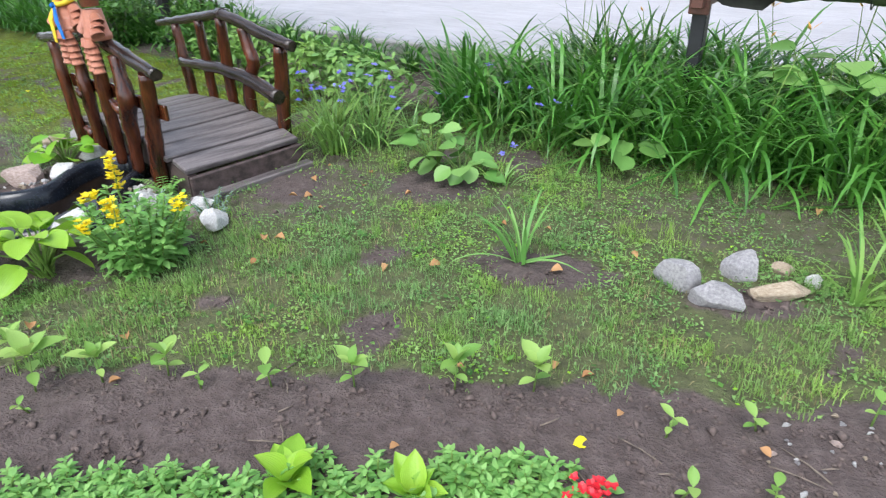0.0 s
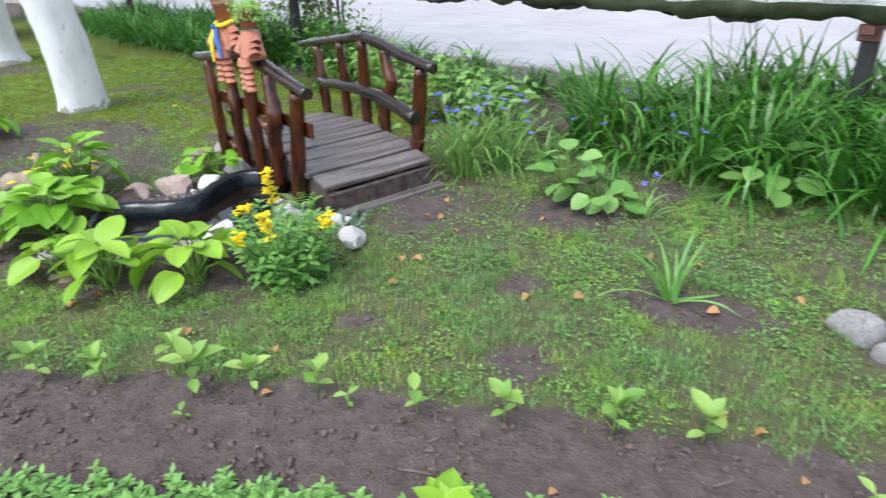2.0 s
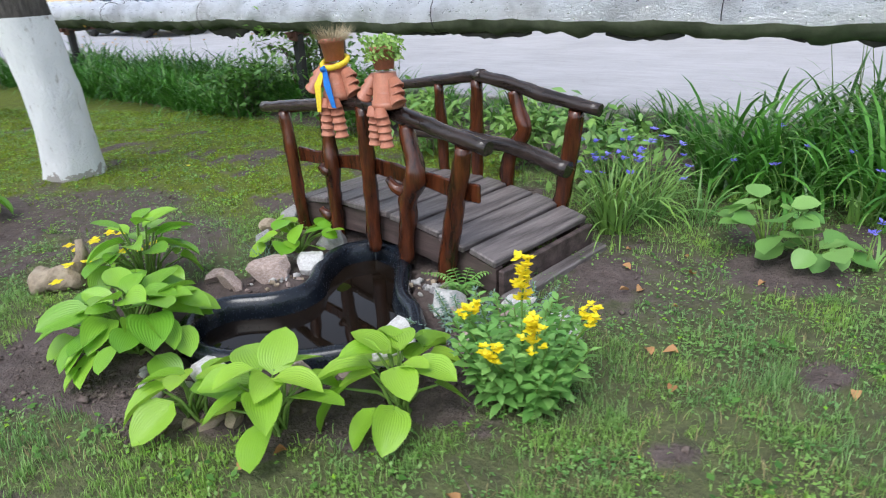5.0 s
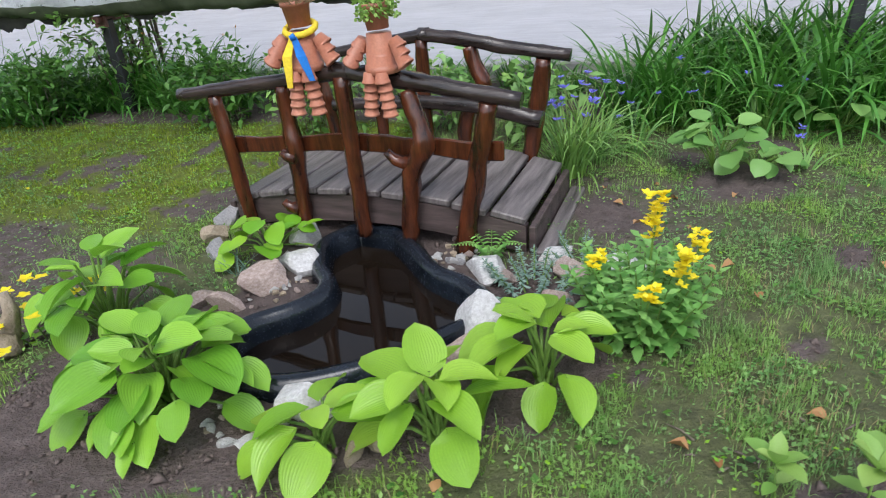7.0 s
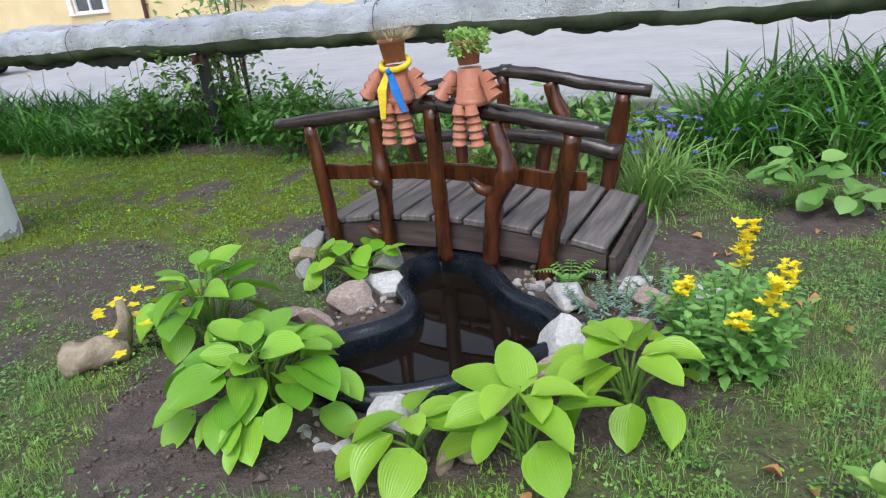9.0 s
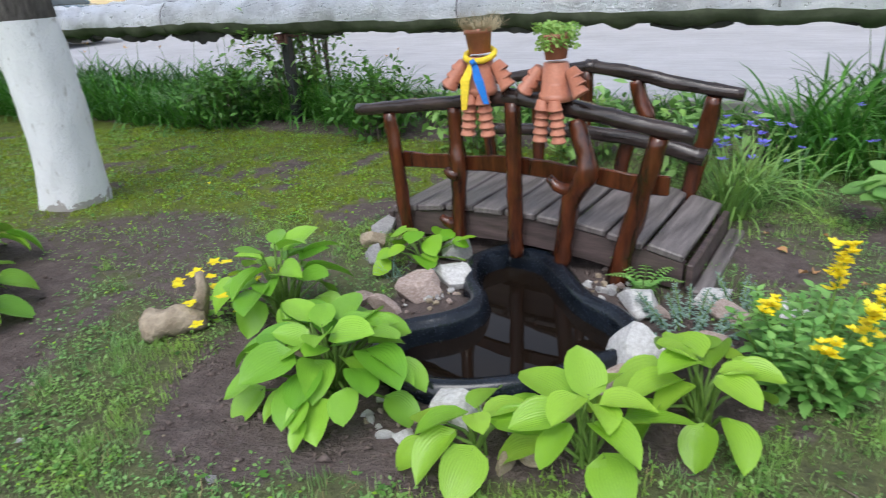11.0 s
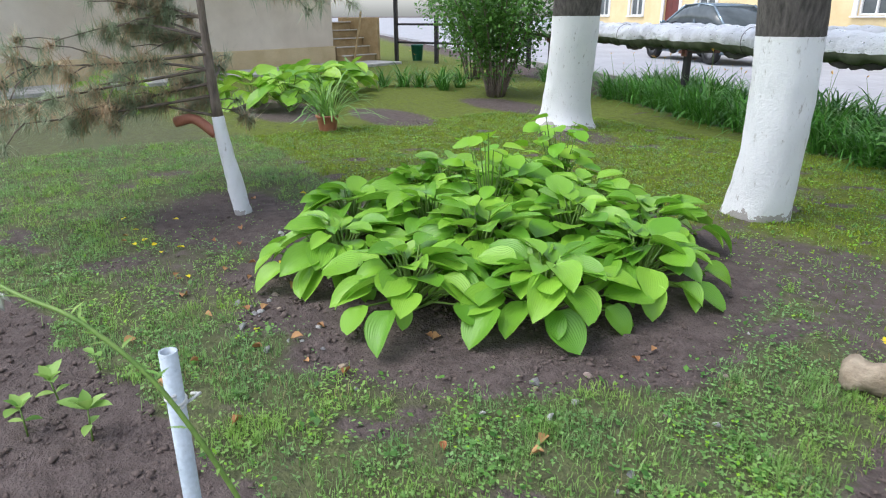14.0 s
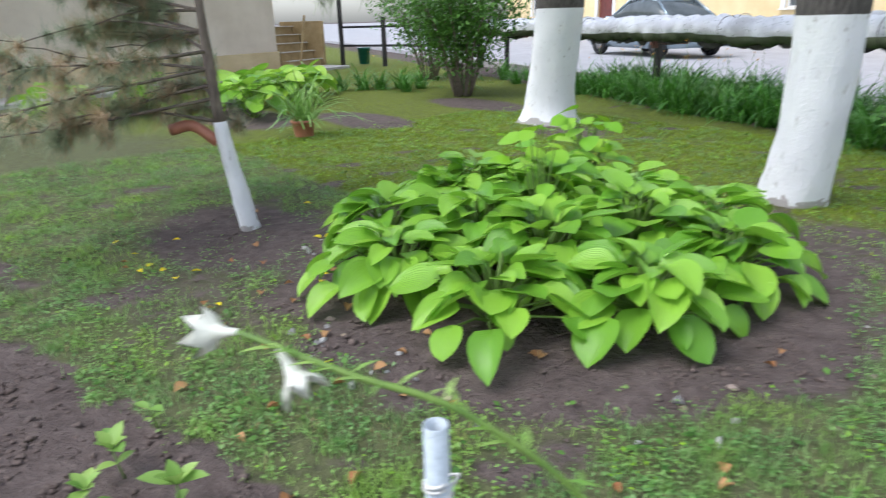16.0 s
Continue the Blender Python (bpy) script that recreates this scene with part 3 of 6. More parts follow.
    tube(b, [(16.64, 0.1, 0.2), (16.64, 0.1, 5.2)], [0.06, 0.06], 10)
    part("downpipe", b, M["pipe_red"], h, "rust-brown rainwater downpipe")
    for z in (1.2, 3.2):
        b = bmesh.new()
        box(b, 16.64, 0.06, z, 0.16, 0.12, 0.03)
        part("pipe_bracket", b, M["pipe_red"], h)


def frame_bars(w, hh):
    b = bmesh.new()
    for s in (-1, 0, 1):
        box(b, s * (w / 2 - 0.035), 0, hh / 2, 0.07, 0.07, hh - 0.004, bevel=0.006)
    for z in (0.035, hh - 0.035, hh * 0.72):
        box(b, 0, 0.003, z, w - 0.15, 0.06, 0.06, bevel=0.006)
    return b


build_house()


# ---- beige house with steps at the far end of the garden ----
def build_beige_house():
    a, b2 = Vector((-20.62, 7.38, 0)), Vector((-17.73, 0.18, 0))
    way = (b2 - a).normalized()
    m = Matrix.Translation(a) @ Matrix.Rotation(math.atan2(way.y, way.x), 4, "Z")
    h = thing("beige_house", "beige rendered house with a darker base", "house", at=m)
    b = bmesh.new()
    box(b, 6.6, -1.6, 2.2, 13.2, 3.2, 4.4, bevel=0.02)
    part("wall", b, M["beige"], h)
    b = bmesh.new()
    box(b, 6.6, 0.03, 0.25, 13.2, 0.06, 0.5, bevel=0.01)
    part("base", b, M["plinth"], h)
    b = bmesh.new()
    box(b, 6.6, -1.6, 4.5, 13.8, 3.8, 0.18, bevel=0.02)
    part("roof", b, M["pipe_red"], h)
    b = bmesh.new()
    box(b, 6.0, 0.75, 0.03, 14.5, 1.3, 0.08, bevel=0.01)
    path = part("concrete_path", b, M["kerb"])
    path.matrix_basis = m
    tagged(path, "pale concrete path along the beige house", "path", kind="structure")
    st = thing("steps", "tan wooden steps with pale nosings", "steps", at=m @ Matrix.Translation((-0.75, 0.25, 0)))
    for k in range(5):
        b = bmesh.new()
        box(b, 0, -0.25 * k - 0.5, 0.12 + k * 0.22, 1.3, 1.0, 0.22)
        part("riser", b, M["tan_wood"], st)
        b = bmesh.new()
        box(b, 0, -0.25 * k + 0.0, 0.235 + k * 0.22, 1.34, 0.10, 0.03, bevel=0.006)
        part("nosing", b, M["nosing"], st)
    b = bmesh.new()
    box(b, -0.72, -0.7, 0.62, 0.10, 1.6, 1.24, bevel=0.01)
    part("side_board", b, M["tan_wood"], st)
    b = bmesh.new()
    box(b, 0.35, 0.12, 0.7, 0.05, 0.04, 1.3, Matrix.Rotation(-0.25, 4, "Y"), bevel=0.004)
    part("leaning_lath", b, M["tan_wood"], st)


build_beige_house()


# ---- foil-wrapped heating pipes on iron posts ----
def build_pipe(name, label, s0, s1, back, z, r, seed):
    rng = random.Random(seed)
    ob = thing(name, label, "pipe", group="heating pipes")
    b = bmesh.new()
    n = int((s1 - s0) / 0.06)
    sides = 20
    rings = []
    for i in range(n + 1):
        s = s0 + (s1 - s0) * i / n
        c = along(s, back, z + 0.012 * math.sin(s * 1.7 + seed) + 0.008 * math.sin(s * 4.1))
        lap = 0.006 if (s * 1.9 + seed) % 1 < 0.1 else 0.0
        ring = []
        for k in range(sides):
            a = 2 * math.pi * k / sides
            d = BACK * math.cos(a) + Vector((0, 0, 1)) * math.sin(a)
            q = c + d * r
            ring.append(b.verts.new(c + d * (r + lap + 0.042 * noise.fractal(q * 6 + Vector((seed, 0, 0)), 1, 2, 3))))
        rings.append(ring)
    for p, q in zip(rings, rings[1:]):
        for k in range(sides):
            low = math.sin(2 * math.pi * (k + 0.5) / sides)
            f = b.faces.new((p[k], p[(k + 1) % sides], q[(k + 1) % sides], q[k]))
            edge = -0.28 + 0.22 * noise.noise(p[k].co * 1.3)
            f.material_index, f.smooth = (0 if low > edge else 1), True
    b.faces.new(rings[0]), b.faces.new(rings[-1][::-1])
    part("wrapping", b, [M["foil"], M["felt"]], ob, "crumpled silver foil over torn dark felt")
    s = s0 + 0.1
    while s < s1 - 0.4:
        b = bmesh.new()
        ln, deep = rng.uniform(0.15, 0.8), rng.uniform(0.02, 0.09)
        k = max(int(ln / 0.05), 3)
        top, bot = [], []
        for i in range(k + 1):
            u = i / k
            c = along(s + ln * u, back - 0.02, z - r + 0.035)
            dd = deep * math.sin(math.pi * u) ** 0.5 * rng.uniform(0.55, 1.2) + 0.004
            top.append(c), bot.append(c + Vector((0, 0, -0.03 - dd)))
        for w in (0, 1):
            off = BACK * (0.03 * w)
            va, vb = [b.verts.new(p + off) for p in top], [b.verts.new(p + off) for p in bot]
            for i in range(k):
                b.faces.new((va[i], va[i + 1], vb[i + 1], vb[i]) if w else (va[i], vb[i], vb[i + 1], va[i + 1]))
        part("torn_felt", b, M["tar"], ob, "ragged black felt hanging below")
        s += ln + rng.choice([0.05, 0.2, 0.6])
    for k in range(int((s1 - s0) / 2.6)):
        b = bmesh.new()
        c0 = along(s0 + 0.7 + k * 2.6 + rng.uniform(-0.3, 0.3), back, z)
        ring = [c0 + (BACK * math.cos(2 * math.pi * j / 16) + Vector((0, 0, 1)) * math.sin(2 * math.pi * j / 16)) * (r + 0.016) for j in range(17)]
        tube(b, ring, [0.004] * 17, 5)
        part("wire_tie", b, M["black_iron"], ob)


build_pipe("heating_pipe", "heating pipe wrapped in crumpled silver foil on posts", -7, 17, -0.02, 0.985, 0.150, 3.0)
build_pipe("heating_pipe", "heating pipe wrapped in crumpled silver foil behind another", -7, 17, 0.34, 1.03, 0.125, 8.0)


def build_pipe_posts():
    ob = thing("pipe_post", "black painted iron post under the pipes", "post", group="pipe posts")
    b = bmesh.new()
    box(b, 0, 0, 0.37, 0.085, 0.085, 0.86, bevel=0.008)
    part("upright", b, M["black_iron"], ob)
    b = bmesh.new()
    box(b, 0, 0.18, 0.805, 0.07, 0.62, 0.05, bevel=0.006)
    part("cross_bar", b, M["pipe_red"], ob)
    b = bmesh.new()
    box(b, 0, -0.06, 0.785, 0.12, 0.03, 0.09, bevel=0.006)
    part("bracket", b, M["pipe_red"], ob)
    turn = Matrix.Rotation(math.atan2(PIPE_WAY.y, PIPE_WAY.x) - math.pi, 4, "Z")
    spots = [0.0, 5.66, 10.4, 15.5, -5.2]
    ob.matrix_basis = Matrix.Translation(along(spots[0], 0.02)) @ turn
    for s in spots[1:]:
        copy_thing(ob, Matrix.Translation(along(s, 0.02)) @ turn)


build_pipe_posts()


# ---- whitewashed trees ----
def build_tree(x, y, r0, lean, washed, seed, flare, label):
    rng = random.Random(seed)
    ob = thing("tree", label, "tree", group="whitewashed trees", at=Matrix.Translation((x, y, 0)))
    steps, sides = 60, 28

    def ring_at(z, b):
        c = Vector((lean[0] * z + 0.05 * math.sin(z * 1.6 + seed), lean[1] * z + 0.04 * math.sin(z * 1.3), z))
        r = r0 * (1 - 0.045 * z if z < 3 else 0.865 - 0.1 * (z - 3)) * (1 + flare * math.exp(-max(z, 0) / 0.16))
        out = []
        for k in range(sides):
            a = 2 * math.pi * k / sides
            d = Vector((math.cos(a), math.sin(a), 0))
            lump = 1 + 0.10 * noise.noise(Vector((math.cos(a) * 1.5, math.sin(a) * 1.5, z * 0.9 + seed))) + 0.05 * math.sin(5 * a + seed) * math.exp(-max(z, 0) / 0.3)
            fine = 0.010 * noise.fractal(Vector((math.cos(a) * 4, math.sin(a) * 4, z * 4 + seed * 3)), 1, 2, 3)
            out.append(b.verts.new(c + d * (r * lump + fine)))
        return out

    def stretch(z0, z1, n):
        b = bmesh.new()
        rings = [ring_at(z0 + (z1 - z0) * i / n, b) for i in range(n + 1)]
        for p, q in zip(rings, rings[1:]):
            for k in range(sides):
                b.faces.new((p[k], p[(k + 1) % sides], q[(k + 1) % sides], q[k])).smooth = True
        return b

    part("whitewashed_trunk", stretch(-0.15, washed, 40), M["whitewash"], ob, "lower trunk painted with white lime")
    part("trunk", stretch(washed - 0.002, 4.6, 60), M["bark"], ob, "grey-brown furrowed bark")
    top = Vector((lean[0] * 4.4, lean[1] * 4.4, 4.4))
    poses = []
    for i in range(7):
        a = i * 2.4 + seed
        end = top + Vector((math.cos(a) * rng.uniform(0.9, 1.8), math.sin(a) * rng.uniform(0.9, 1.8), rng.uniform(1.0, 2.6)))
        line = curve([top + Vector((0, 0, -0.3)), top.lerp(end, 0.45) + Vector((0, 0, 0.25)), end], 5)
        b = bmesh.new()
        tube(b, line, [0.12 - 0.1 * j / (len(line) - 1) for j in range(len(line))], 8, wobble=0.2)
        part("limb", b, M["bark"], ob)
        for _ in range(170):
            c = line[rng.randrange(4, len(line))] + Vector((rng.gauss(0, 0.4), rng.gauss(0, 0.4), rng.gauss(0, 0.35)))
            poses.append((np.array(Matrix.Translation(c) @ turn_to(rng.uniform(0, 6.3), rng.uniform(-0.9, 0.5), rng.uniform(-0.5, 0.5))), rng.uniform(0.07, 0.13)))
    many_leaves("crown", M["shrub"], poses, 0.3, parent=ob, label="loose green crown")


build_tree(-5.61, 4.37, 0.194, (0.15, -0.205), 1.17, 1.0, 0.16, "leaning tree with whitewashed lower trunk beside the hosta bed")
build_tree(-9.08, 5.76, 0.27, (0.20, -0.20), 1.28, 5.0, 0.42, "upright tree with whitewashed trunk and flared foot")


# ---- parked car ----
def build_car():
    m = Matrix.Translation(along(17.98, 5.5, 0.12)) @ Matrix.Rotation(math.atan2(PIPE_WAY.y, PIPE_WAY.x), 4, "Z")
    car = thing("car", "silver-blue saloon car parked in the yard", "car", at=m)

    def loft(profiles, y_of, b, slot=0):
        """Cross-sections along x, each (x, half width, low z, high z)."""
        rings = []
        for x, w, z0, z1 in profiles:
            rings.append([b.verts.new((x, s * w * k, z)) for s, k, z in ((-1, 0.92, z0), (-1, 1, z0 + (z1 - z0) * 0.3), (-1, 0.98, z0 + (z1 - z0) * 0.75), (-1, y_of, z1), (1, y_of, z1), (1, 0.98, z0 + (z1 - z0) * 0.75), (1, 1, z0 + (z1 - z0) * 0.3), (1, 0.92, z0))])
        for p, q in zip(rings, rings[1:]):
            for k in range(8):
                f = b.faces.new((p[k], p[(k + 1) % 8], q[(k + 1) % 8], q[k]))
                f.smooth, f.material_index = True, slot
        b.faces.new(rings[0][::-1]), b.faces.new(rings[-1])

    b = bmesh.new()
    loft([(-2.2, 0.72, 0.38, 0.66), (-2.1, 0.82, 0.26, 0.86), (-1.3, 0.86, 0.22, 0.93), (0.0, 0.87, 0.22, 0.92), (1.1, 0.86, 0.22, 0.90), (1.9, 0.82, 0.24, 0.78), (2.2, 0.70, 0.32, 0.62)], 0.86, b)
    part("body", b, M["paint"], car, smooth=True)
    b = bmesh.new()
    loft([(-1.55, 0.72, 0.90, 0.93), (-0.85, 0.70, 0.90, 1.36), (-0.2, 0.69, 0.90, 1.43), (0.35, 0.69, 0.90, 1.40), (1.15, 0.72, 0.90, 0.93)], 0.80, b)
    part("cabin_glass", b, M["glass"], car, "tinted windows", smooth=True)
    b = bmesh.new()
    loft([(-0.86, 0.58, 1.352, 1.385), (-0.2, 0.57, 1.425, 1.455), (0.38, 0.57, 1.392, 1.42)], 0.96, b)
    part("roof", b, M["paint"], car, smooth=True)
    for s in (-1, 1):
        for line in ([(-1.55, 0.70, 0.92), (-0.86, 0.57, 1.38)], [(-0.25, 0.70, 0.92), (-0.25, 0.575, 1.43)], [(1.15, 0.70, 0.92), (0.38, 0.57, 1.41)]):
            b = bmesh.new()
            tube(b, [(x, s * y, z) for x, y, z in line], [0.035, 0.03], 6)
            part("pillar", b, M["paint"], car)
        b = bmesh.new()
        box(b, 0.85, s * 0.93, 0.98, 0.10, 0.14, 0.11, bevel=0.03)
        part("mirror", b, M["paint"], car)
        b = bmesh.new()
        box(b, -2.14, s * 0.62, 0.72, 0.08, 0.28, 0.14, bevel=0.02)
        part("tail_light", b, M["lamp_red"], car)
        b = bmesh.new()
        box(b, 2.1, s * 0.58, 0.62, 0.12, 0.30, 0.13, bevel=0.03)
        part("headlight", b, M["glass"], car)
        for x in (-1.32, 1.36):
            b = bmesh.new()
            lathe(b, [(0.19, -0.09), (0.29, -0.09), (0.31, -0.06), (0.31, 0.06), (0.29, 0.09), (0.19, 0.09)], 24)
            w = part("wheel", b, M["rubber"], car)
            w.matrix_basis = Matrix.Translation((x, s * 0.79, 0.315)) @ Matrix.Rotation(math.pi / 2, 4, "X")
            b = bmesh.new()
            lathe(b, [(0.0, 0.05), (0.08, 0.06), (0.19, 0.085), (0.195, -0.08), (0.0, -0.08)], 16)
            part("rim", b, M["rim"], w)
    b = bmesh.new()
    box(b, -2.19, 0, 0.48, 0.08, 1.5, 0.16, bevel=0.03)
    part("rear_bumper", b, M["trim"], car)
    b = bmesh.new()
    box(b, 2.19, 0, 0.42, 0.08, 1.45, 0.16, bevel=0.03)
    part("front_bumper", b, M["trim"], car)
    b = bmesh.new()
    box(b, -2.235, 0, 0.60, 0.012, 0.5, 0.11, bevel=0.003)
    part("number_plate", b, M["white"], car)


build_car()


# ---- pond ----
def build_pond():
    n = len(POND)
    out = []
    for i in range(n):
        t = POND[(i + 1) % n] - POND[i - 1]
        out.append(Vector((t.y, -t.x, 0)).normalized())
    if sum(((POND[i] + out[i] * 0.1).xy - Vector((-2.65, 2.9))).length - (POND[i].xy - Vector((-2.65, 2.9))).length for i in range(n)) < 0:
        out = [-o for o in out]

    def sweep(profile, bottom):
        b = bmesh.new()
        rings = []
        for d, z in profile:
            rings.append([b.verts.new(POND[i] + out[i] * (d + 0.004 * noise.noise(POND[i] * 9)) + Vector((0, 0, z + 0.008 * noise.noise(POND[i] * 5)))) for i in range(n)])
        for p, q in zip(rings, rings[1:]):
            for i in range(n):
                b.faces.new((p[i], q[i], q[(i + 1) % n], p[(i + 1) % n])).smooth = True
        if bottom:
            b.faces.new(rings[-1])
        return b

    tub = thing("pond_tub", "black moulded plastic pond tub sunk into the soil", "pond tub")
    part("rim", sweep([(0.048, -0.06), (0.048, 0.018), (0.036, 0.048), (0.012, 0.06), (-0.016, 0.05), (-0.03, 0.02), (-0.038, -0.03)], False), M["liner"], tub, "rounded black rim")
    part("basin", sweep([(-0.038, -0.03), (-0.055, -0.15), (-0.10, -0.45)], True), M["liner"], tub)
    b = bmesh.new()
    b.faces.new([b.verts.new(POND[i] - out[i] * 0.040 + Vector((0, 0, -0.038))) for i in range(n)])
    bmesh.ops.triangulate(b, faces=b.faces[:])
    bmesh.ops.recalc_face_normals(b, faces=b.faces[:])
    w = part("water", b, M["water"])
    tagged(w, "still dark pond water reflecting the sky", "water", kind="structure")
    if w.data.polygons[0].normal.z < 0:
        w.data.flip_normals()


build_pond()


# ---- wooden footbridge ----
BRIDGE = Matrix.Translation((-1.933, 3.142, 0)) @ Matrix.Rotation(radians(154.3), 4, "Z")
WIDE = 0.71


def arch(s):
    return 0.160 + 0.085 * (1 - (2 * (s - 0.75) / 1.5) ** 2)


def build_bridge():
    """Local x runs along the deck from its garden end, y = 0 is the pond side, y = -WIDE the far side."""
    br = thing("footbridge", "small arched wooden footbridge with rustic log railings", "footbridge", at=BRIDGE)
    rng = random.Random(4)
    planks = 9
    step = 1.5 / planks
    for k in range(planks):
        s = (k + 0.5) * step
        slope = math.atan2(arch(s + 0.05) - arch(s - 0.05), 0.1)
        b = bmesh.new()
        box(b, 0, 0, 0, step - 0.012 - rng.uniform(0, 0.006), WIDE + rng.uniform(-0.01, 0.03), 0.032, bevel=0.006)
        p = part("plank", b, M["deck"], br)
        p.matrix_basis = Matrix.Translation((s, -WIDE / 2 + rng.uniform(-0.008, 0.008), arch(s) - 0.016 + rng.uniform(-0.003, 0.003))) @ Matrix.Rotation(-slope, 4, "Y") @ Matrix.Rotation(rng.uniform(-0.008, 0.008), 4, "Z")
    for y in (-0.03, -WIDE + 0.03):
        b = bmesh.new()
        lower, upper = [], []
        for w in (-0.022, 0.022):
            lo, hi = [], []
            for i in range(21):
                s = 0.01 + 1.48 * i / 20
                hi.append(b.verts.new((s, y + w, arch(s) - 0.036)))
                lo.append(b.verts.new((s, y + w, max(arch(s) - 0.165, 0.005))))
            lower.append(lo), upper.append(hi)
        for i in range(20):
            b.faces.new((lower[0][i], lower[0][i + 1], upper[0][i + 1], upper[0][i]))
            b.faces.new((lower[1][i + 1], lower[1][i], upper[1][i], upper[1][i + 1]))
            b.faces.new((upper[0][i], upper[0][i + 1], upper[1][i + 1], upper[1][i]))
            b.faces.new((lower[0][i + 1], lower[0][i], lower[1][i], lower[1][i + 1]))
        for i in (0, 20):
            b.faces.new((lower[0][i], upper[0][i], upper[1][i], lower[1][i]))
        part("beam", b, M["fascia"], br)
    for s, sign in ((0.0, -1), (1.5, 1)):
        b = bmesh.new()
        box(b, s + sign * 0.018, -WIDE / 2, 0.065, 0.03, WIDE - 0.01, 0.125, bevel=0.005)
        part("end_board", b, M["fascia"], br)
        b = bmesh.new()
        box(b, s + sign * 0.075, -WIDE / 2 + 0.01, 0.0, 0.07, WIDE + 0.04, 0.07, bevel=0.006)
        part("sill_board", b, M["deck"], br)

    def log(name, pts, radii, mat, seed, label="", steps=6, wob=0.25):
        line = curve(pts, steps)
        rr = [np.interp(i / (len(line) - 1), np.linspace(0, 1, len(radii)), radii) for i in range(len(line))]
        b = bmesh.new()
        tube(b, line, rr, 10, wobble=wob, seed=seed)
        return part(name, b, mat, br, label)

    # pond side, garden end last
    log("post", [(1.375, 0.035, 0.0), (1.385, 0.035, 0.12), (1.41, 0.032, 0.42), (1.435, 0.03, 0.665)], [0.036, 0.034, 0.036, 0.032], M["post"], 3.0, "glossy red-brown varnished log")
    log("post", [(1.07, 0.035, 0.02), (1.06, 0.035, 0.20), (1.045, 0.04, 0.40), (1.055, 0.032, 0.56), (1.062, 0.03, 0.715)], [0.040, 0.034, 0.042, 0.032, 0.032], M["post"], 6.1, "glossy red-brown varnished log")
    log("post", [(0.75, 0.04, 0.04), (0.752, 0.04, 0.25), (0.757, 0.036, 0.50), (0.763, 0.03, 0.755)], [0.035, 0.036, 0.037, 0.038], M["post"], 9.2, "glossy red-brown varnished log")
    log("post", [(0.52, 0.04, 0.045), (0.505, 0.04, 0.20), (0.475, 0.045, 0.36), (0.415, 0.05, 0.47), (0.43, 0.042, 0.58), (0.472, 0.032, 0.70)], [0.036, 0.036, 0.044, 0.050, 0.038, 0.036], M["post"], 12.3, "crooked glossy log with a pale worn bend", 6, 0.3)
    log("post", [(0.268, 0.035, 0.0), (0.245, 0.035, 0.15), (0.185, 0.034, 0.42), (0.135, 0.03, 0.655)], [0.046, 0.043, 0.042, 0.038], M["post"], 15.4, "glossy red-brown varnished log")
    for q, w, h in (((1.045, 0.05, 0.40), 0.055, 0.03), ((0.49, 0.05, 0.40), 0.085, 0.055), ((1.08, 0.05, 0.15), 0.06, 0.04)):
        b = bmesh.new()
        q = Vector(q)
        tube(b, [q, q + Vector((w * 0.6, 0.015, h * 0.3)), q + Vector((w, 0.022, h))], [0.034, 0.026, 0.017], 8, wobble=0.3)
        part("knot", b, M["post"], br, "cut branch stub")
    log("handrail", [(0.80, 0.03, 0.780), (0.55, 0.03, 0.752), (0.28, 0.032, 0.708), (0.0, 0.035, 0.665)], [0.034, 0.036, 0.035, 0.030], M["rail"], 1.2, "dark rustic pole")
    log("handrail", [(0.72, 0.03, 0.778), (1.06, 0.03, 0.735), (1.35, 0.03, 0.700), (1.635, 0.03, 0.668)], [0.034, 0.032, 0.033, 0.028], M["rail"], 5.2, "dark rustic pole")
    for s0, s1, z0, z1 in ((0.09, 0.76, 0.445, 0.462), (0.75, 1.40, 0.462, 0.425)):
        b = bmesh.new()
        box(b, 0, 0, 0, s1 - s0, 0.022, 0.080, bevel=0.006)
        bmesh.ops.subdivide_edges(b, edges=[e for e in b.edges if abs((e.verts[0].co - e.verts[1].co).x) > 0.4], cuts=8)
        for v in b.verts:
            v.co.z += 0.014 * noise.noise(v.co * 7 + Vector((s0 * 9, 0, 0)))
        p = part("middle_rail", b, M["post"], br, "waney-edged board")
        p.matrix_basis = Matrix.Translation(((s0 + s1) / 2, -0.010, (z0 + z1) / 2)) @ Matrix.Rotation(-math.atan2(z1 - z0, s1 - s0), 4, "Y")
    # far side
    yf = -WIDE - 0.02
    for k, (pts, rad) in enumerate((([(1.30, 0.05), (1.305, 0.25), (1.33, 0.45), (1.36, 0.67)], 0.034), ([(0.995, 0.05), (0.998, 0.25), (1.005, 0.5), (1.014, 0.725)], 0.032), ([(0.745, 0.05), (0.742, 0.25), (0.735, 0.5), (0.726, 0.77)], 0.036),
                                    ([(0.50, 0.05), (0.525, 0.25), (0.50, 0.40), (0.41, 0.53), (0.44, 0.62), (0.473, 0.73)], 0.038), ([(0.20, 0.03), (0.17, 0.20), (0.13, 0.45), (0.10, 0.67)], 0.042))):
        log("post", [(x, yf, z) for x, z in pts], [rad * 1.05, rad, rad * 1.08, rad * 0.92], M["post"], 20 + k * 2.3, "glossy red-brown varnished log")
    log("handrail", [(0.74, yf, 0.795), (0.50, yf, 0.765), (0.25, yf, 0.720), (-0.03, yf, 0.682)], [0.034, 0.034, 0.034, 0.030], M["rail"], 9.0, "dark rustic pole")
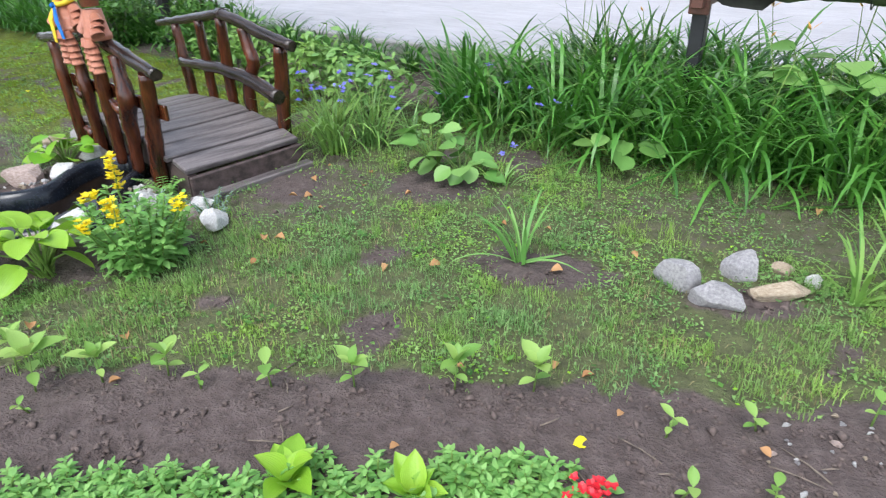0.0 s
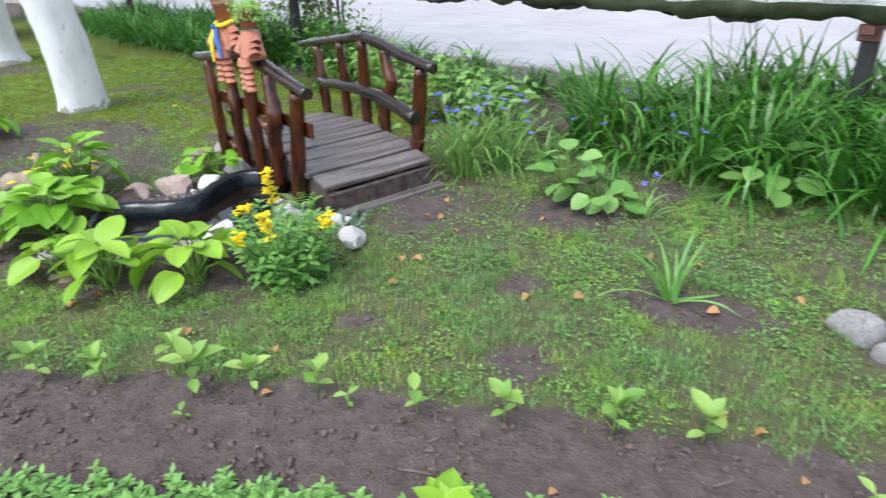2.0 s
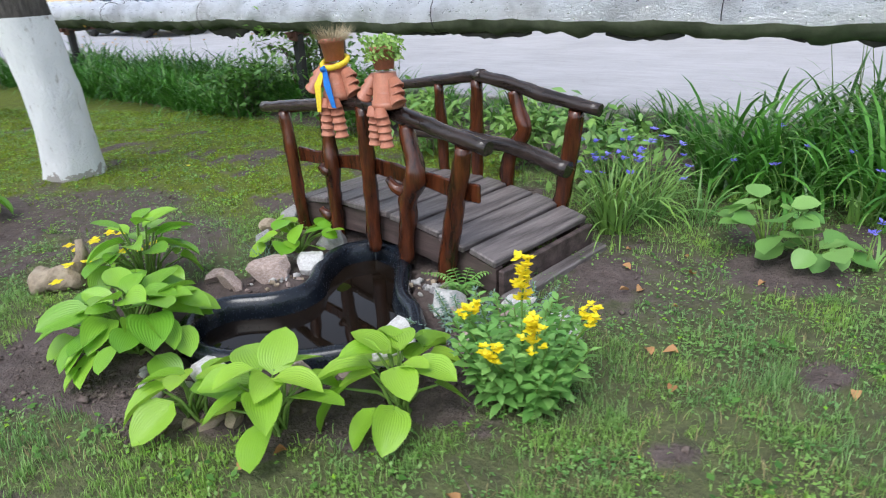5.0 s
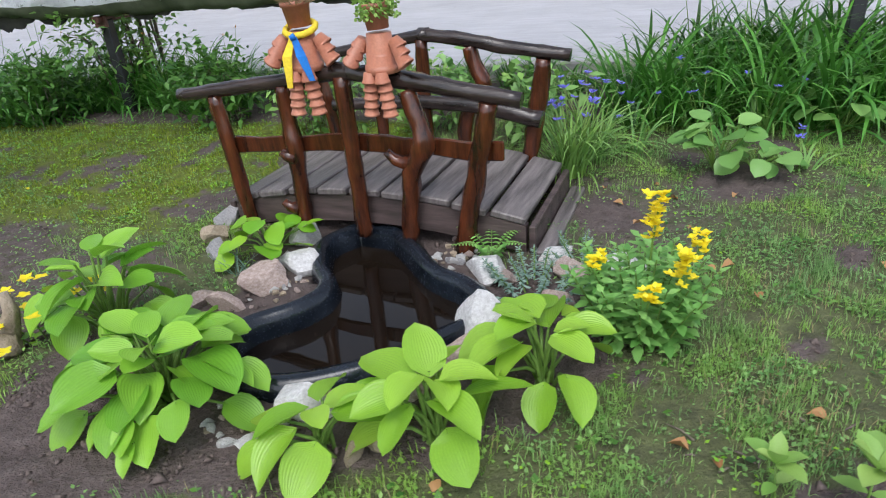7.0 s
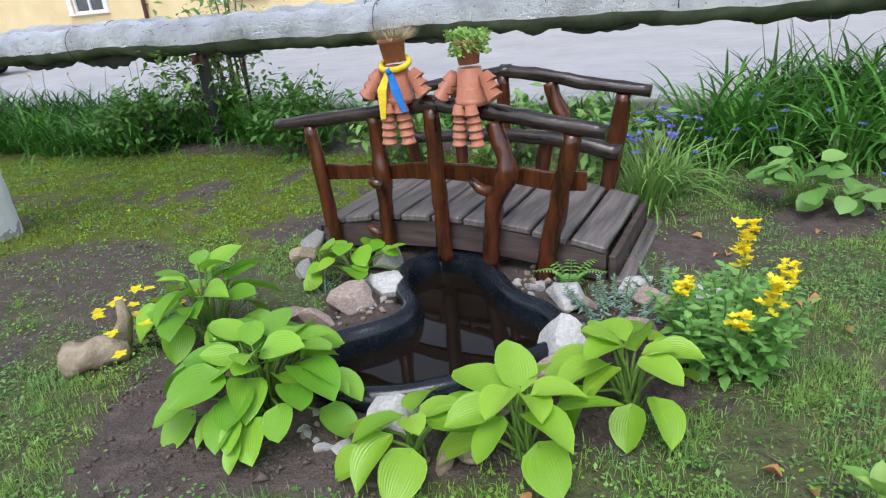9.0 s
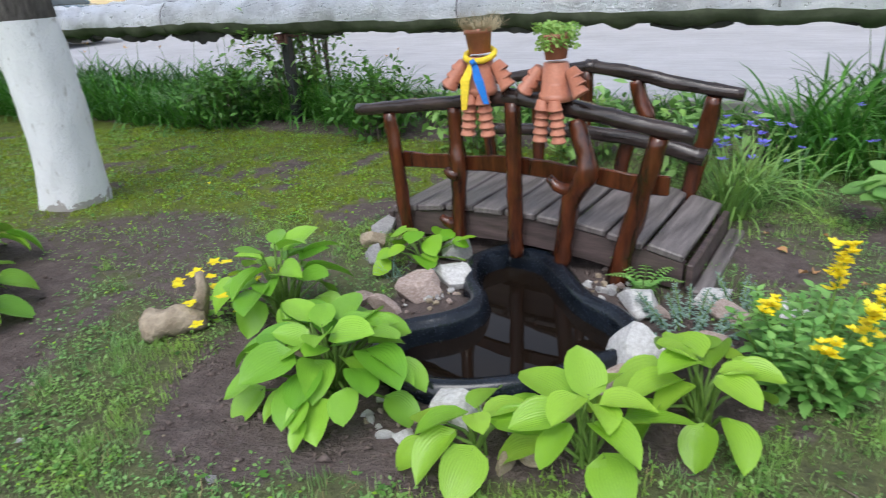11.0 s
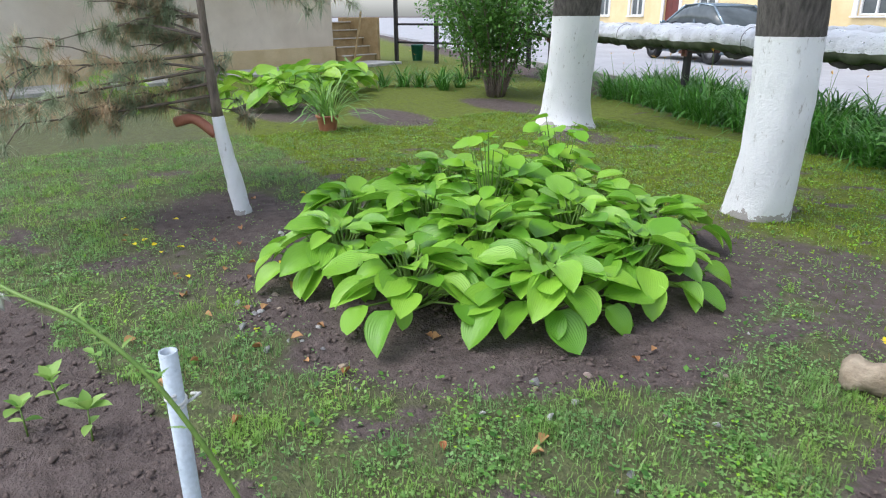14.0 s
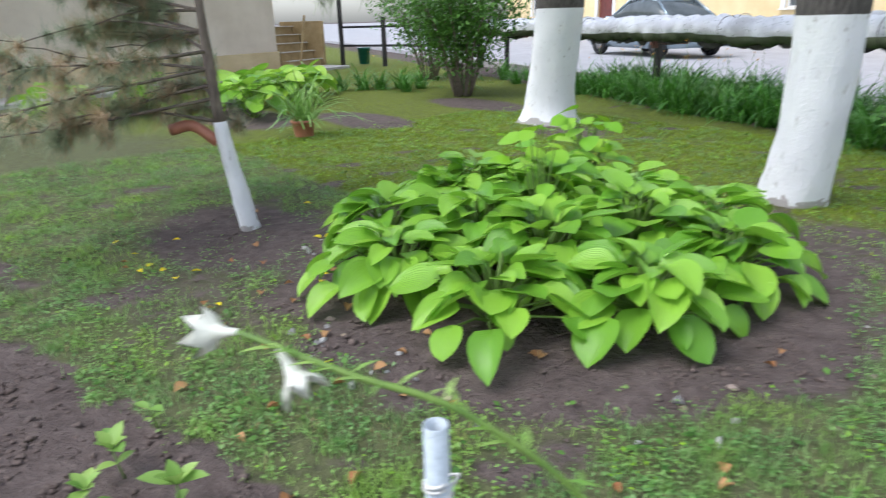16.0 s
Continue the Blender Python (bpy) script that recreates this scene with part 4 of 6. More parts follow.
    log("handrail", [(0.68, yf, 0.795), (1.0, yf, 0.745), (1.3, yf, 0.70), (1.61, yf, 0.655)], [0.034, 0.030, 0.028, 0.024], M["rail"], 11.0, "dark rustic pole")
    log("middle_rail", [(0.10, yf + 0.05, 0.385), (0.40, yf + 0.05, 0.445), (0.75, yf + 0.05, 0.465), (1.26, yf + 0.05, 0.44)], [0.044, 0.040, 0.038, 0.032], M["rail"], 15.0, "bowed dark log")


build_bridge()


# ---- plants ----
LEAVES = {
    "hosta": [leaf_mesh("hosta_leaf", M["hosta"], heart, 7, 4, 0.10 + 0.05 * i, 0.12 + 0.09 * i, 0.012, i) for i in range(4)],
    "lime_hosta": [leaf_mesh("lime_hosta_leaf", M["lime_hosta"], heart, 7, 4, 0.10 + 0.05 * i, 0.10 + 0.09 * i, 0.012, 10 + i) for i in range(4)],
    "young": [leaf_mesh("young_leaf", M["young"], oval, 5, 2, 0.25, 0.05 + 0.12 * i, 0.0, 20 + i) for i in range(2)],
    "round": [leaf_mesh("round_leaf", M["round"], heart, 5, 4, 0.12, 0.1 + 0.1 * i, 0.0, 30 + i) for i in range(2)],
    "vine": [leaf_mesh("vine_leaf", M["lime"], heart, 5, 4, 0.10, 0.1 + 0.1 * i, 0.0, 40 + i) for i in range(2)],
    "big": [leaf_mesh("big_leaf", M["lime_hosta"], oval, 6, 4, 0.3, 0.2 + 0.15 * i, 0.01, 50 + i) for i in range(2)],
}


def ground_z(x, y):
    return float(height_at(np.array([x]), np.array([y]))[0])


def hosta(x, y, count, size, spread, kind, seed, label, group="", tall=1.0):
    """A hosta: petioles from one crown, upright leaves inside, spreading ones in tiers, the lowest resting on the soil."""
    rng = random.Random(seed)
    ob = thing("hosta", label, "hosta plant", group, at=Matrix.Translation((x, y, ground_z(x, y) - 0.01)))
    for i in range(count):
        stems = bmesh.new()
        f = (i + 0.5) / count
        az = i * 2.39996 + rng.uniform(-0.35, 0.35) + seed
        reach = spread * (0.10 + 0.50 * f) * rng.uniform(0.75, 1.12)
        high = tall * (0.25 - 0.15 * f ** 1.3 + rng.uniform(-0.03, 0.035))
        foot = Vector((rng.uniform(-0.03, 0.03), rng.uniform(-0.03, 0.03), 0))
        tip = Vector((math.cos(az) * reach, math.sin(az) * reach, max(high, 0.045)))
        tube(stems, [foot, foot.lerp(tip, 0.5) + Vector((0, 0, 0.03)), tip], [0.007, 0.006, 0.004], 5, cap=False)
        part("petiole", stems, M["stem"], ob)
        pitch = 0.52 - 1.05 * f + rng.uniform(-0.28, 0.22)
        s = size * rng.uniform(0.72, 1.18) * (0.8 + 0.25 * math.sin(math.pi * f))
        low = tip.z + s * math.sin(pitch) - 0.12 * s
        if low < 0.015:
            pitch += (0.015 - low) / s
        shared("leaf", LEAVES[kind][rng.randrange(4)], ob, Matrix.Translation(tip) @ turn_to(az + rng.uniform(-0.5, 0.5), pitch, rng.uniform(-0.45, 0.45)) @ Matrix.Diagonal((s, s * rng.uniform(0.85, 1.05), s, 1)))
    return ob


def build_hosta_bed():
    g = "hostas in the round bed"
    spots = [(math.cos(a) * 0.86 - 5.86, math.sin(a) * 0.86 + 2.38) for a in [i * 2 * math.pi / 9 + 0.35 for i in range(9)]]
    spots += [(math.cos(a) * 0.40 - 5.88, math.sin(a) * 0.40 + 2.44) for a in (0.6, 2.4, 4.2, 5.4)]
    spots += [(-6.55, 3.15), (-6.75, 2.6)]
    for i, (x, y) in enumerate(spots):
        hosta(x, y, 52, 0.168, 0.60, "hosta", 100 + i * 1.7, "dense green hosta with broad ribbed leaves in the round bed", g, 1.05 if i < 9 else 1.25)


build_hosta_bed()
hosta(-3.22, 2.42, 50, 0.148, 0.46, "hosta", 201, "broad-leaved green hosta beside the pond", "hostas by the pond", 1.0)
hosta(-3.55, 2.86, 28, 0.148, 0.38, "hosta", 207, "upright green hosta behind another by the pond", "hostas by the pond", 1.25)
hosta(-2.70, 2.12, 11, 0.145, 0.24, "lime_hosta", 212, "small lime-green hosta among pale pebbles", "hostas by the pond", 0.7)
hosta(-2.40, 2.12, 16, 0.158, 0.27, "lime_hosta", 219, "lime-green hosta with upright leaves on the pond edge", "hostas by the pond", 0.95)
hosta(-2.05, 2.31, 20, 0.145, 0.32, "lime_hosta", 223, "lime-green hosta next to the yellow loosestrife", "hostas by the pond", 0.95)


def shoot(rng, foot, az, lean, length, leaf, step, whorl=2, spread=0.9, start=0.15):
    """The line of one leafy shoot and the poses of its leaves."""
    up = turn_to(az, math.pi / 2 - lean)
    way = (up @ Vector((1, 0, 0)))
    side = Vector((math.cos(az), math.sin(az), 0))
    pts = [foot + way * length * t + side * 0.10 * length * t * t for t in (0, 0.35, 0.7, 1)]
    poses, n = [], max(int(length * (1 - start) / step), 1)
    for i in range(n):
        t = start + (1 - start) * (i + 0.5) / n
        c = foot + way * length * t + side * 0.10 * length * t * t
        for w in range(whorl):
            a = i * 1.57 + w * 2 * math.pi / whorl + rng.uniform(-0.3, 0.3)
            s = leaf * rng.uniform(0.75, 1.15) * (1.1 - 0.5 * t)
            poses.append((np.array(Matrix.Translation(c) @ turn_to(a, spread * (t - 0.35) + rng.uniform(-0.25, 0.35), rng.uniform(-0.3, 0.3))), s))
    return pts, poses


def leafy_plant(name, label, category, x, y, shoots, radius, length, leaf, step, mat, seed, whorl=2, lean=0.5, half=0.28, group="", stem=None, start=0.15):
    rng = random.Random(seed)
    ob = thing(name, label, category, group, at=Matrix.Translation((x, y, ground_z(x, y) - 0.005)))
    ends = []
    for i in range(shoots):
        az = i * 2.39996 + rng.uniform(-0.3, 0.3)
        f = math.sqrt((i + 0.5) / shoots)
        foot = Vector((math.cos(az), math.sin(az), 0)) * radius * f * 0.5
        pts, poses = shoot(rng, foot, az, lean * f + rng.uniform(-0.08, 0.08), length * rng.uniform(0.75, 1.1) * (1 - 0.25 * f), leaf, step, whorl, start=start)
        b = bmesh.new()
        tube(b, pts, [0.004, 0.0035, 0.003, 0.002], 5, cap=False)
        st = part("shoot", b, stem or M["stem"], ob)
        many_leaves("leaves", mat, poses, half, parent=st)
        ends.append(pts[-1])
    return ob, ends, rng


def petals(name, mat, rng, centres, size, count, parent, spread=1.0, label=""):
    poses = []
    for c in centres:
        for k in range(count):
            poses.append((np.array(Matrix.Translation(c) @ turn_to(k * 2 * math.pi / count + rng.uniform(-0.2, 0.2), rng.uniform(0.1, 0.9) * spread, 0)), size * rng.uniform(0.8, 1.15)))
    return tagged(many_leaves(name, mat, poses, 0.42, 0.1, parent=parent, label=label), kind="stuff")


def build_loosestrife():
    ob, ends, rng = leafy_plant("loosestrife", "bushy green loosestrife with yellow flower spikes", "flowering plant", -1.68, 2.50, 34, 0.24, 0.37, 0.072, 0.024, M["bush"], 31, 3, 0.38, 0.26)
    for i, (c, tall) in enumerate(((Vector((0.0, -0.05, 0.38)), 0.15), (Vector((-0.17, -0.05, 0.30)), 0.05), (Vector((-0.06, -0.20, 0.26)), 0.05), (Vector((0.06, -0.16, 0.28)), 0.12), (Vector((0.20, 0.05, 0.28)), 0.05))):
        b = bmesh.new()
        tube(b, [c * 0.55, c, c + Vector((0.015, 0, tall))], [0.004, 0.004, 0.002], 5)
        spike = part("flower_spike", b, M["stem"], ob, "yellow flower spike")
        cs = [c + Vector((rng.gauss(0, 0.013), rng.gauss(0, 0.013), tall * rng.random())) for _ in range(6 + int(tall * 150))]
        petals("petals", M["yellow"], rng, cs, 0.022, 5, spike)


build_loosestrife()


def seedling(x, y, size, seed, leaves=6):
    rng = random.Random(seed)
    ob = thing("seedling", "young pale green seedling in the bare bed", "seedling", "seedlings in the bed", at=Matrix.Translation((x, y, ground_z(x, y) - 0.003)) @ Matrix.Rotation(rng.uniform(0, 6), 4, "Z"))
    b = bmesh.new()
    tip = Vector((rng.uniform(-0.02, 0.02), rng.uniform(-0.02, 0.02), size))
    tube(b, [(0, 0, 0), tip * 0.5, tip], [0.0035, 0.003, 0.0025], 6)
    part("stem", b, M["stem"], ob)
    for k in range(leaves):
        t = (0.55, 0.55, 1.0, 1.0, 1.02, 1.02, 1.0, 1.0)[k]
        s = (0.45, 0.45, 0.72, 0.72, 0.6, 0.6, 0.5, 0.5)[k] * size * rng.uniform(0.85, 1.15)
        a = k * math.pi + (0, 0, 1.5, 1.5, 0.4, 0.4, 2.2, 2.2)[k] + rng.uniform(-0.2, 0.2)
        shared("leaf", LEAVES["young"][k % 2], ob, Matrix.Translation(tip * min(t, 1)) @ turn_to(a, (0.1, 0.1, 0.35, 0.35, 0.95, 0.95, 0.7, 0.7)[k] + rng.uniform(-0.15, 0.2)) @ Matrix.Diagonal((s * 1.1, s * 1.0, s, 1)))


for i, (x, y, s) in enumerate(((-1.62, 1.77, 0.12), (-1.28, 1.80, 0.10), (-0.94, 1.86, 0.06), (-1.08, 1.88, 0.10), (-0.73, 1.94, 0.09), (-0.46, 2.00, 0.10), (-0.15, 2.08, 0.11), (0.09, 2.14, 0.12), (0.49, 2.06, 0.07), (0.74, 2.17, 0.07),
                               (1.05, 2.26, 0.08), (-2.52, 1.36, 0.11), (-2.29, 1.51, 0.13), (-2.00, 1.54, 0.12), (-1.81, 1.64, 0.12), (-1.46, 1.70, 0.15), (0.53, 1.85, 0.07), (0.76, 1.90, 0.06), (-2.75, 1.28, 0.11), (-3.2, 1.10, 0.11),
                               (-5.15, 0.30, 0.12), (-5.42, 0.22, 0.11), (-5.62, 0.36, 0.08), (-5.28, 0.12, 0.10), (-1.40, 1.62, 0.05))):
    seedling(x, y, s, 300 + i, 8 if s >= 0.10 else 4)


def build_edging():
    """Low leafy clumps along the near side of the bed."""
    for i, (x, y) in enumerate(((-1.36, 1.28), (-1.17, 1.35), (-1.05, 1.41), (-0.88, 1.46), (-0.73, 1.50), (-0.60, 1.52), (-0.44, 1.64), (-0.24, 1.68), (-0.06, 1.75), (0.03, 1.77), (0.11, 1.79), (0.18, 1.78), (-1.55, 1.20), (-1.72, 1.12))):
        leafy_plant("edging_plant", "low clump of small glossy green leaves", "bedding plant", x, y - 0.05, 18, 0.21, 0.07, 0.046, 0.008, M["bush"], 400 + i, 3, 0.8, 0.24, "edging plants along the bed")
    for x, y, s in ((-0.47, 1.60, 0.15), (-0.13, 1.65, 0.12)):
        rng = random.Random(int(s * 1000))
        ob = thing("young_hosta", "young lime-green plant with a few broad leaves", "bedding plant", "", at=Matrix.Translation((x, y, 0)))
        for k in range(7):
            sz = s * rng.uniform(0.7, 1.0)
            shared("leaf", LEAVES["big"][k % 2], ob, Matrix.Translation((0, 0, 0.01)) @ turn_to(k * 2.4, rng.uniform(0.5, 1.2)) @ Matrix.Diagonal((sz, sz, sz, 1)))
    rng = random.Random(7)
    ob = thing("red_flower", "small red flower cluster over green leaves", "flower", at=Matrix.Translation((0.31, 1.775, 0)))
    b = bmesh.new()
    tube(b, [(0, 0, 0), (0, 0, 0.05)], [0.004, 0.003], 5)
    part("stem", b, M["stem"], ob)
    petals("petals", M["red"], rng, [Vector((rng.gauss(0, 0.03), rng.gauss(0, 0.018), 0.05 + rng.gauss(0, 0.008))) for _ in range(26)], 0.016, 5, ob)
    petals("leaves", M["bush"], rng, [Vector((rng.gauss(0, 0.03), rng.gauss(0, 0.03), 0.02)) for _ in range(8)], 0.035, 4, ob)


build_edging()


def broad_plant(name, label, x, y, kind, leaves, size, seed, tall=0.25, spread=0.2):
    rng = random.Random(seed)
    ob = thing(name, label, "plant", at=Matrix.Translation((x, y, ground_z(x, y) - 0.005)))
    for k in range(leaves):
        stems = bmesh.new()
        a, f = k * 2.4 + rng.uniform(-0.4, 0.4), (k + 1) / leaves
        c = Vector((math.cos(a) * spread * math.sqrt(f), math.sin(a) * spread * math.sqrt(f), tall * rng.uniform(0.45, 1.0) * (1.1 - 0.4 * f)))
        tube(stems, [(0, 0, 0), c * 0.5 + Vector((0, 0, 0.03)), c], [0.005, 0.004, 0.003], 5, cap=False)
        part("petiole", stems, M["stem"], ob)
        s = size * rng.uniform(0.7, 1.15)
        shared("leaf", LEAVES[kind][k % 2], ob, Matrix.Translation(c) @ turn_to(a + rng.uniform(-0.6, 0.6), rng.uniform(-0.55, 0.35), rng.uniform(-0.5, 0.5)) @ Matrix.Diagonal((s, s * 1.15, s, 1)))
    return ob


broad_plant("bean_plant", "young plant with round pale green leaves", -0.80, 3.84, "round", 16, 0.115, 51, 0.32, 0.15)
broad_plant("bean_plant", "young plant with round pale green leaves", -0.62, 3.76, "round", 14, 0.11, 52, 0.17, 0.15)
broad_plant("dock_plant", "broad-leaved weed at the foot of the lilies", 0.17, 4.28, "round", 14, 0.14, 53, 0.28, 0.26)
broad_plant("vine", "climbing plant with round lime leaves over the stones", -3.06, 3.42, "vine", 22, 0.105, 54, 0.20, 0.18)
broad_plant("maple_seedling", "dark broad-leaved sapling by the yard", 1.32, 4.62, "round", 24, 0.17, 55, 0.80, 0.32)
for i, (x, y, k) in enumerate(((-6.0, 2.45, 22), (-6.25, 2.75, 16), (-6.45, 3.35, 22), (-6.7, 3.6, 16))):
    broad_plant("currant_shoot", "tall lime-green shoot rising from the hosta bed", x, y, "vine", k, 0.125, 60 + i, 0.66 if i % 2 == 0 else 0.55, 0.19)


# strap-leaved plants
def strap_leaves(rng, count, length, width, radius, lean=0.45, droop=1.0, seg=7):
    """Vertices and faces of arching strap leaves from one foot."""
    vs, fs = [], []
    for i in range(count):
        az = rng.uniform(0, 2 * math.pi)
        r = radius * math.sqrt(rng.random())
        p = Vector((math.cos(az) * r, math.sin(az) * r, 0))
        az += rng.gauss(0, 0.5)
        pitch = math.pi / 2 - abs(rng.gauss(0, lean)) - 0.05
        ln, w = length * rng.uniform(0.6, 1.1), width * rng.uniform(0.7, 1.15)
        bend = droop * rng.uniform(0.7, 1.9)
        twist = rng.gauss(0, 0.35)
        base = len(vs)
        for k in range(seg + 1):
            t = k / seg
            ww = w * (0.75 + 0.6 * t) * (1 - t) ** 0.55 if t < 1 else 0.0005
            sa = az + math.pi / 2 + twist * t
            s = Vector((math.cos(sa), math.sin(sa), 0)) * ww * 0.5
            vs.append(p - s), vs.append(p + s + Vector((0, 0, 0.1 * ww)))
            d = pitch - bend * t ** 1.5
            p = p + Vector((math.cos(az) * math.cos(d), math.sin(az) * math.cos(d), math.sin(d))) * ln / seg
            if p.z < 0.01:
                p.z = 0.01
        for k in range(seg):
            a = base + 2 * k
            fs.append((a, a + 1, a + 3, a + 2))
    return vs, fs


def strap_clump(name, label, category, group, seed, count, length, width, radius, buds=0, bud_mat="orange", mat="strap", lean=0.45, droop=1.0):
    rng = random.Random(seed)
    ob = thing(name, label, category, group)
    fans = max(count // 12, 1)
    for k in range(fans):
        vs, fs = strap_leaves(rng, count // fans, length, width, radius * 0.6, lean, droop)
        a = k * 2 * math.pi / fans
        shared("leaf_fan", mesh_from("leaf_fan", vs, fs, M[mat]), ob, Matrix.Translation((math.cos(a) * radius * 0.6, math.sin(a) * radius * 0.6, 0)))
    for k in range(buds):
        a = rng.uniform(0, 6.28)
        top = Vector((math.cos(a) * 0.16, math.sin(a) * 0.16, length * rng.uniform(0.85, 1.12)))
        b = bmesh.new()
        tube(b, [(0, 0, 0), top * 0.5 + Vector((0, 0, 0.06)), top], [0.004, 0.0035, 0.002], 5)
        st = part("flower_stalk", b, M["stem"], ob)
        poses = [(np.array(Matrix.Translation(top) @ turn_to(a + j * 2.1, rng.uniform(0.3, 1.2))), rng.uniform(0.04, 0.065)) for j in range(3)]
        many_leaves("bud", M[bud_mat], poses, 0.13, 0.0, parent=st)
    return ob


def build_daylilies():
    g = "daylilies along the pipe"
    kinds = [strap_clump("daylily", "arching dark green daylily leaves with orange buds", "daylily", g, 500 + i, 66, 0.74, 0.029, 0.12, 1 if i < 2 else 0, lean=0.5, droop=1.45) for i in range(5)]
    rng = random.Random(9)
    used = set()

    def put(s, back, size, k):
        p = along(s, back)
        if abs(back) < 0.1 and min(abs(s - q) for q in (0.0, 5.6, 10.4)) < 0.12:
            back += 0.2
            p = along(s, back)
        m = Matrix.Translation((p.x, p.y, ground_z(p.x, p.y) - 0.01)) @ Matrix.Rotation(rng.uniform(0, 6.28), 4, "Z")
        if k not in used:
            used.add(k)
            ob = kinds[k]
            ob.matrix_basis = m
        else:
            ob = copy_thing(kinds[k], m)
        ob.scale = (size, size, size * rng.uniform(0.9, 1.1))

    for row, back in enumerate((-0.50, -0.20, 0.10, 0.40, 0.68)):
        s = -2.3 + 0.1 * row
        while s < 1.5 - 0.12 * row:
            put(s, back + rng.uniform(-0.06, 0.06), rng.uniform(0.95, 1.2), rng.randrange(5))
            s += rng.uniform(0.23, 0.31)
    for row, back in enumerate((-0.30, 0.05, 0.38, 0.66)):
        s = 4.6 + 0.1 * row if row else 6.4
        while s < 12.2:
            put(s, back + rng.uniform(-0.07, 0.07), rng.uniform(0.75, 1.0), rng.randrange(5))
            s += rng.uniform(0.24, 0.34)
    s = 1.8
    while s < 4.6:
        put(s, rng.uniform(0.2, 0.75), rng.uniform(0.5, 0.7), rng.randrange(2, 5))
        s += rng.uniform(0.2, 0.3)
    for x, y, size in ((-14.6, 5.95, 0.8), (-14.3, 6.25, 0.85), (-14.1, 6.5, 0.8), (-13.9, 6.85, 0.85), (-13.7, 7.15, 0.8), (-13.4, 6.6, 0.7), (-12.9, 7.5, 0.75)):
        p = Vector((x, y, 0)) - PIPE_AT
        put(p.dot(PIPE_WAY), p.dot(BACK), size, int(y * 20) % 5)
    for s, back, size in ((12.8, -0.4, 0.7), (13.3, -0.2, 0.75), (13.9, -0.5, 0.7), (14.4, 0.0, 0.7), (14.9, -0.3, 0.7), (15.4, -0.1, 0.6)):
        put(s, back, size, 2 + int(s) % 3)


build_daylilies()


def build_spiderworts():
    for i, (x, y, n, ln, blooms) in enumerate(((-1.52, 4.02, 90, 0.56, 18), (-1.35, 4.22, 60, 0.50, 9), (-0.28, 4.35, 24, 0.42, 4), (-0.62, 4.45, 24, 0.45, 3), (-1.12, 4.25, 14, 0.35, 2), (-0.42, 3.72, 8, 0.25, 2))):
        rng = random.Random(600 + i)
        ob = strap_clump("spiderwort", "grassy spiderwort clump with small blue-violet flowers", "flowering plant", "spiderworts by the bridge", 600 + i, n, ln, 0.017, 0.07, 0, mat="weed", lean=0.48, droop=1.3)
        ob.matrix_basis = Matrix.Translation((x, y, ground_z(x, y) - 0.01))
        for k in range(blooms):
            a, r = rng.uniform(0, 6.28), rng.uniform(0.05, 0.22)
            top = Vector((math.cos(a) * r, math.sin(a) * r, ln * rng.uniform(0.6, 0.98)))
            b = bmesh.new()
            tube(b, [(0, 0, 0), top * 0.55 + Vector((0, 0, 0.04)), top], [0.003, 0.003, 0.002], 5)
            fl = part("flower", b, M["stem"], ob, "blue-violet three-petalled flower")
            petals("petals", M["blue"], rng, [top + Vector((rng.gauss(0, 0.008), rng.gauss(0, 0.008), 0.006 * j)) for j in range(2)], 0.026, 3, fl)


build_spiderworts()


def small_strap(x, y, n, ln, w, mat, seed, label, lean=0.7, name="grass_tuft", category="grass"):
    ob = strap_clump(name, label, category, "", seed, n, ln, w, 0.04, mat=mat, lean=lean, droop=0.8)
    ob.matrix_basis = Matrix.Translation((x, y, ground_z(x, y) - 0.005))
    return ob


small_strap(-0.14, 2.94, 18, 0.36, 0.022, "bush", 71, "green iris fan in a bare patch", 1.05, "iris", "iris")
small_strap(1.12, 2.95, 16, 0.40, 0.022, "weed", 72, "coarse grass tuft beside the stones")
small_strap(1.30, 3.10, 18, 0.45, 0.022, "weed", 73, "coarse grass tuft at the lawn edge")
small_strap(-3.17, 3.28, 26, 0.16, 0.006, "juniper", 74, "wispy grey-green grass between the stones")
for k, (x, y) in enumerate(((-12.2, 3.3), (-12.9, 3.0), (-13.6, 3.9), (-13.0, 4.1), (-13.5, 4.6), (-14.3, 5.1), (-14.0, 2.4), (-13.6, 1.2))):
    hosta(x, y, 20, 0.32, 0.7, "lime_hosta" if k % 2 else "hosta", 700 + k, "leafy green border plant by the beige house", "border plants", 1.9)


def build_pot():
    ob = thing("flower_pot", "ribbed terracotta pot with a strap-leaved plant", "flower pot", at=Matrix.Translation((-10.35, 3.15, 0)) @ Matrix.Scale(0.8, 4))
    b = bmesh.new()
    lathe(b, [(0.0, 0.0), (0.12, 0.0), (0.125, 0.02), (0.155, 0.20), (0.17, 0.205), (0.17, 0.24), (0.155, 0.24), (0.145, 0.20), (0.0, 0.19)], 24)
    for v in b.verts:
        v.co.xy *= 1 + 0.02 * math.cos(12 * math.atan2(v.co.y, v.co.x)) * (v.co.z < 0.19)
    part("pot", b, M["terracotta"], ob)
    pl = strap_clump("daylily", "bright green daylily growing in a terracotta pot", "daylily", "", 77, 90, 0.80, 0.026, 0.10, mat="weed", lean=0.6, droop=1.5)
    pl.matrix_basis = Matrix.Translation((-10.35, 3.15, 0.15))


build_pot()


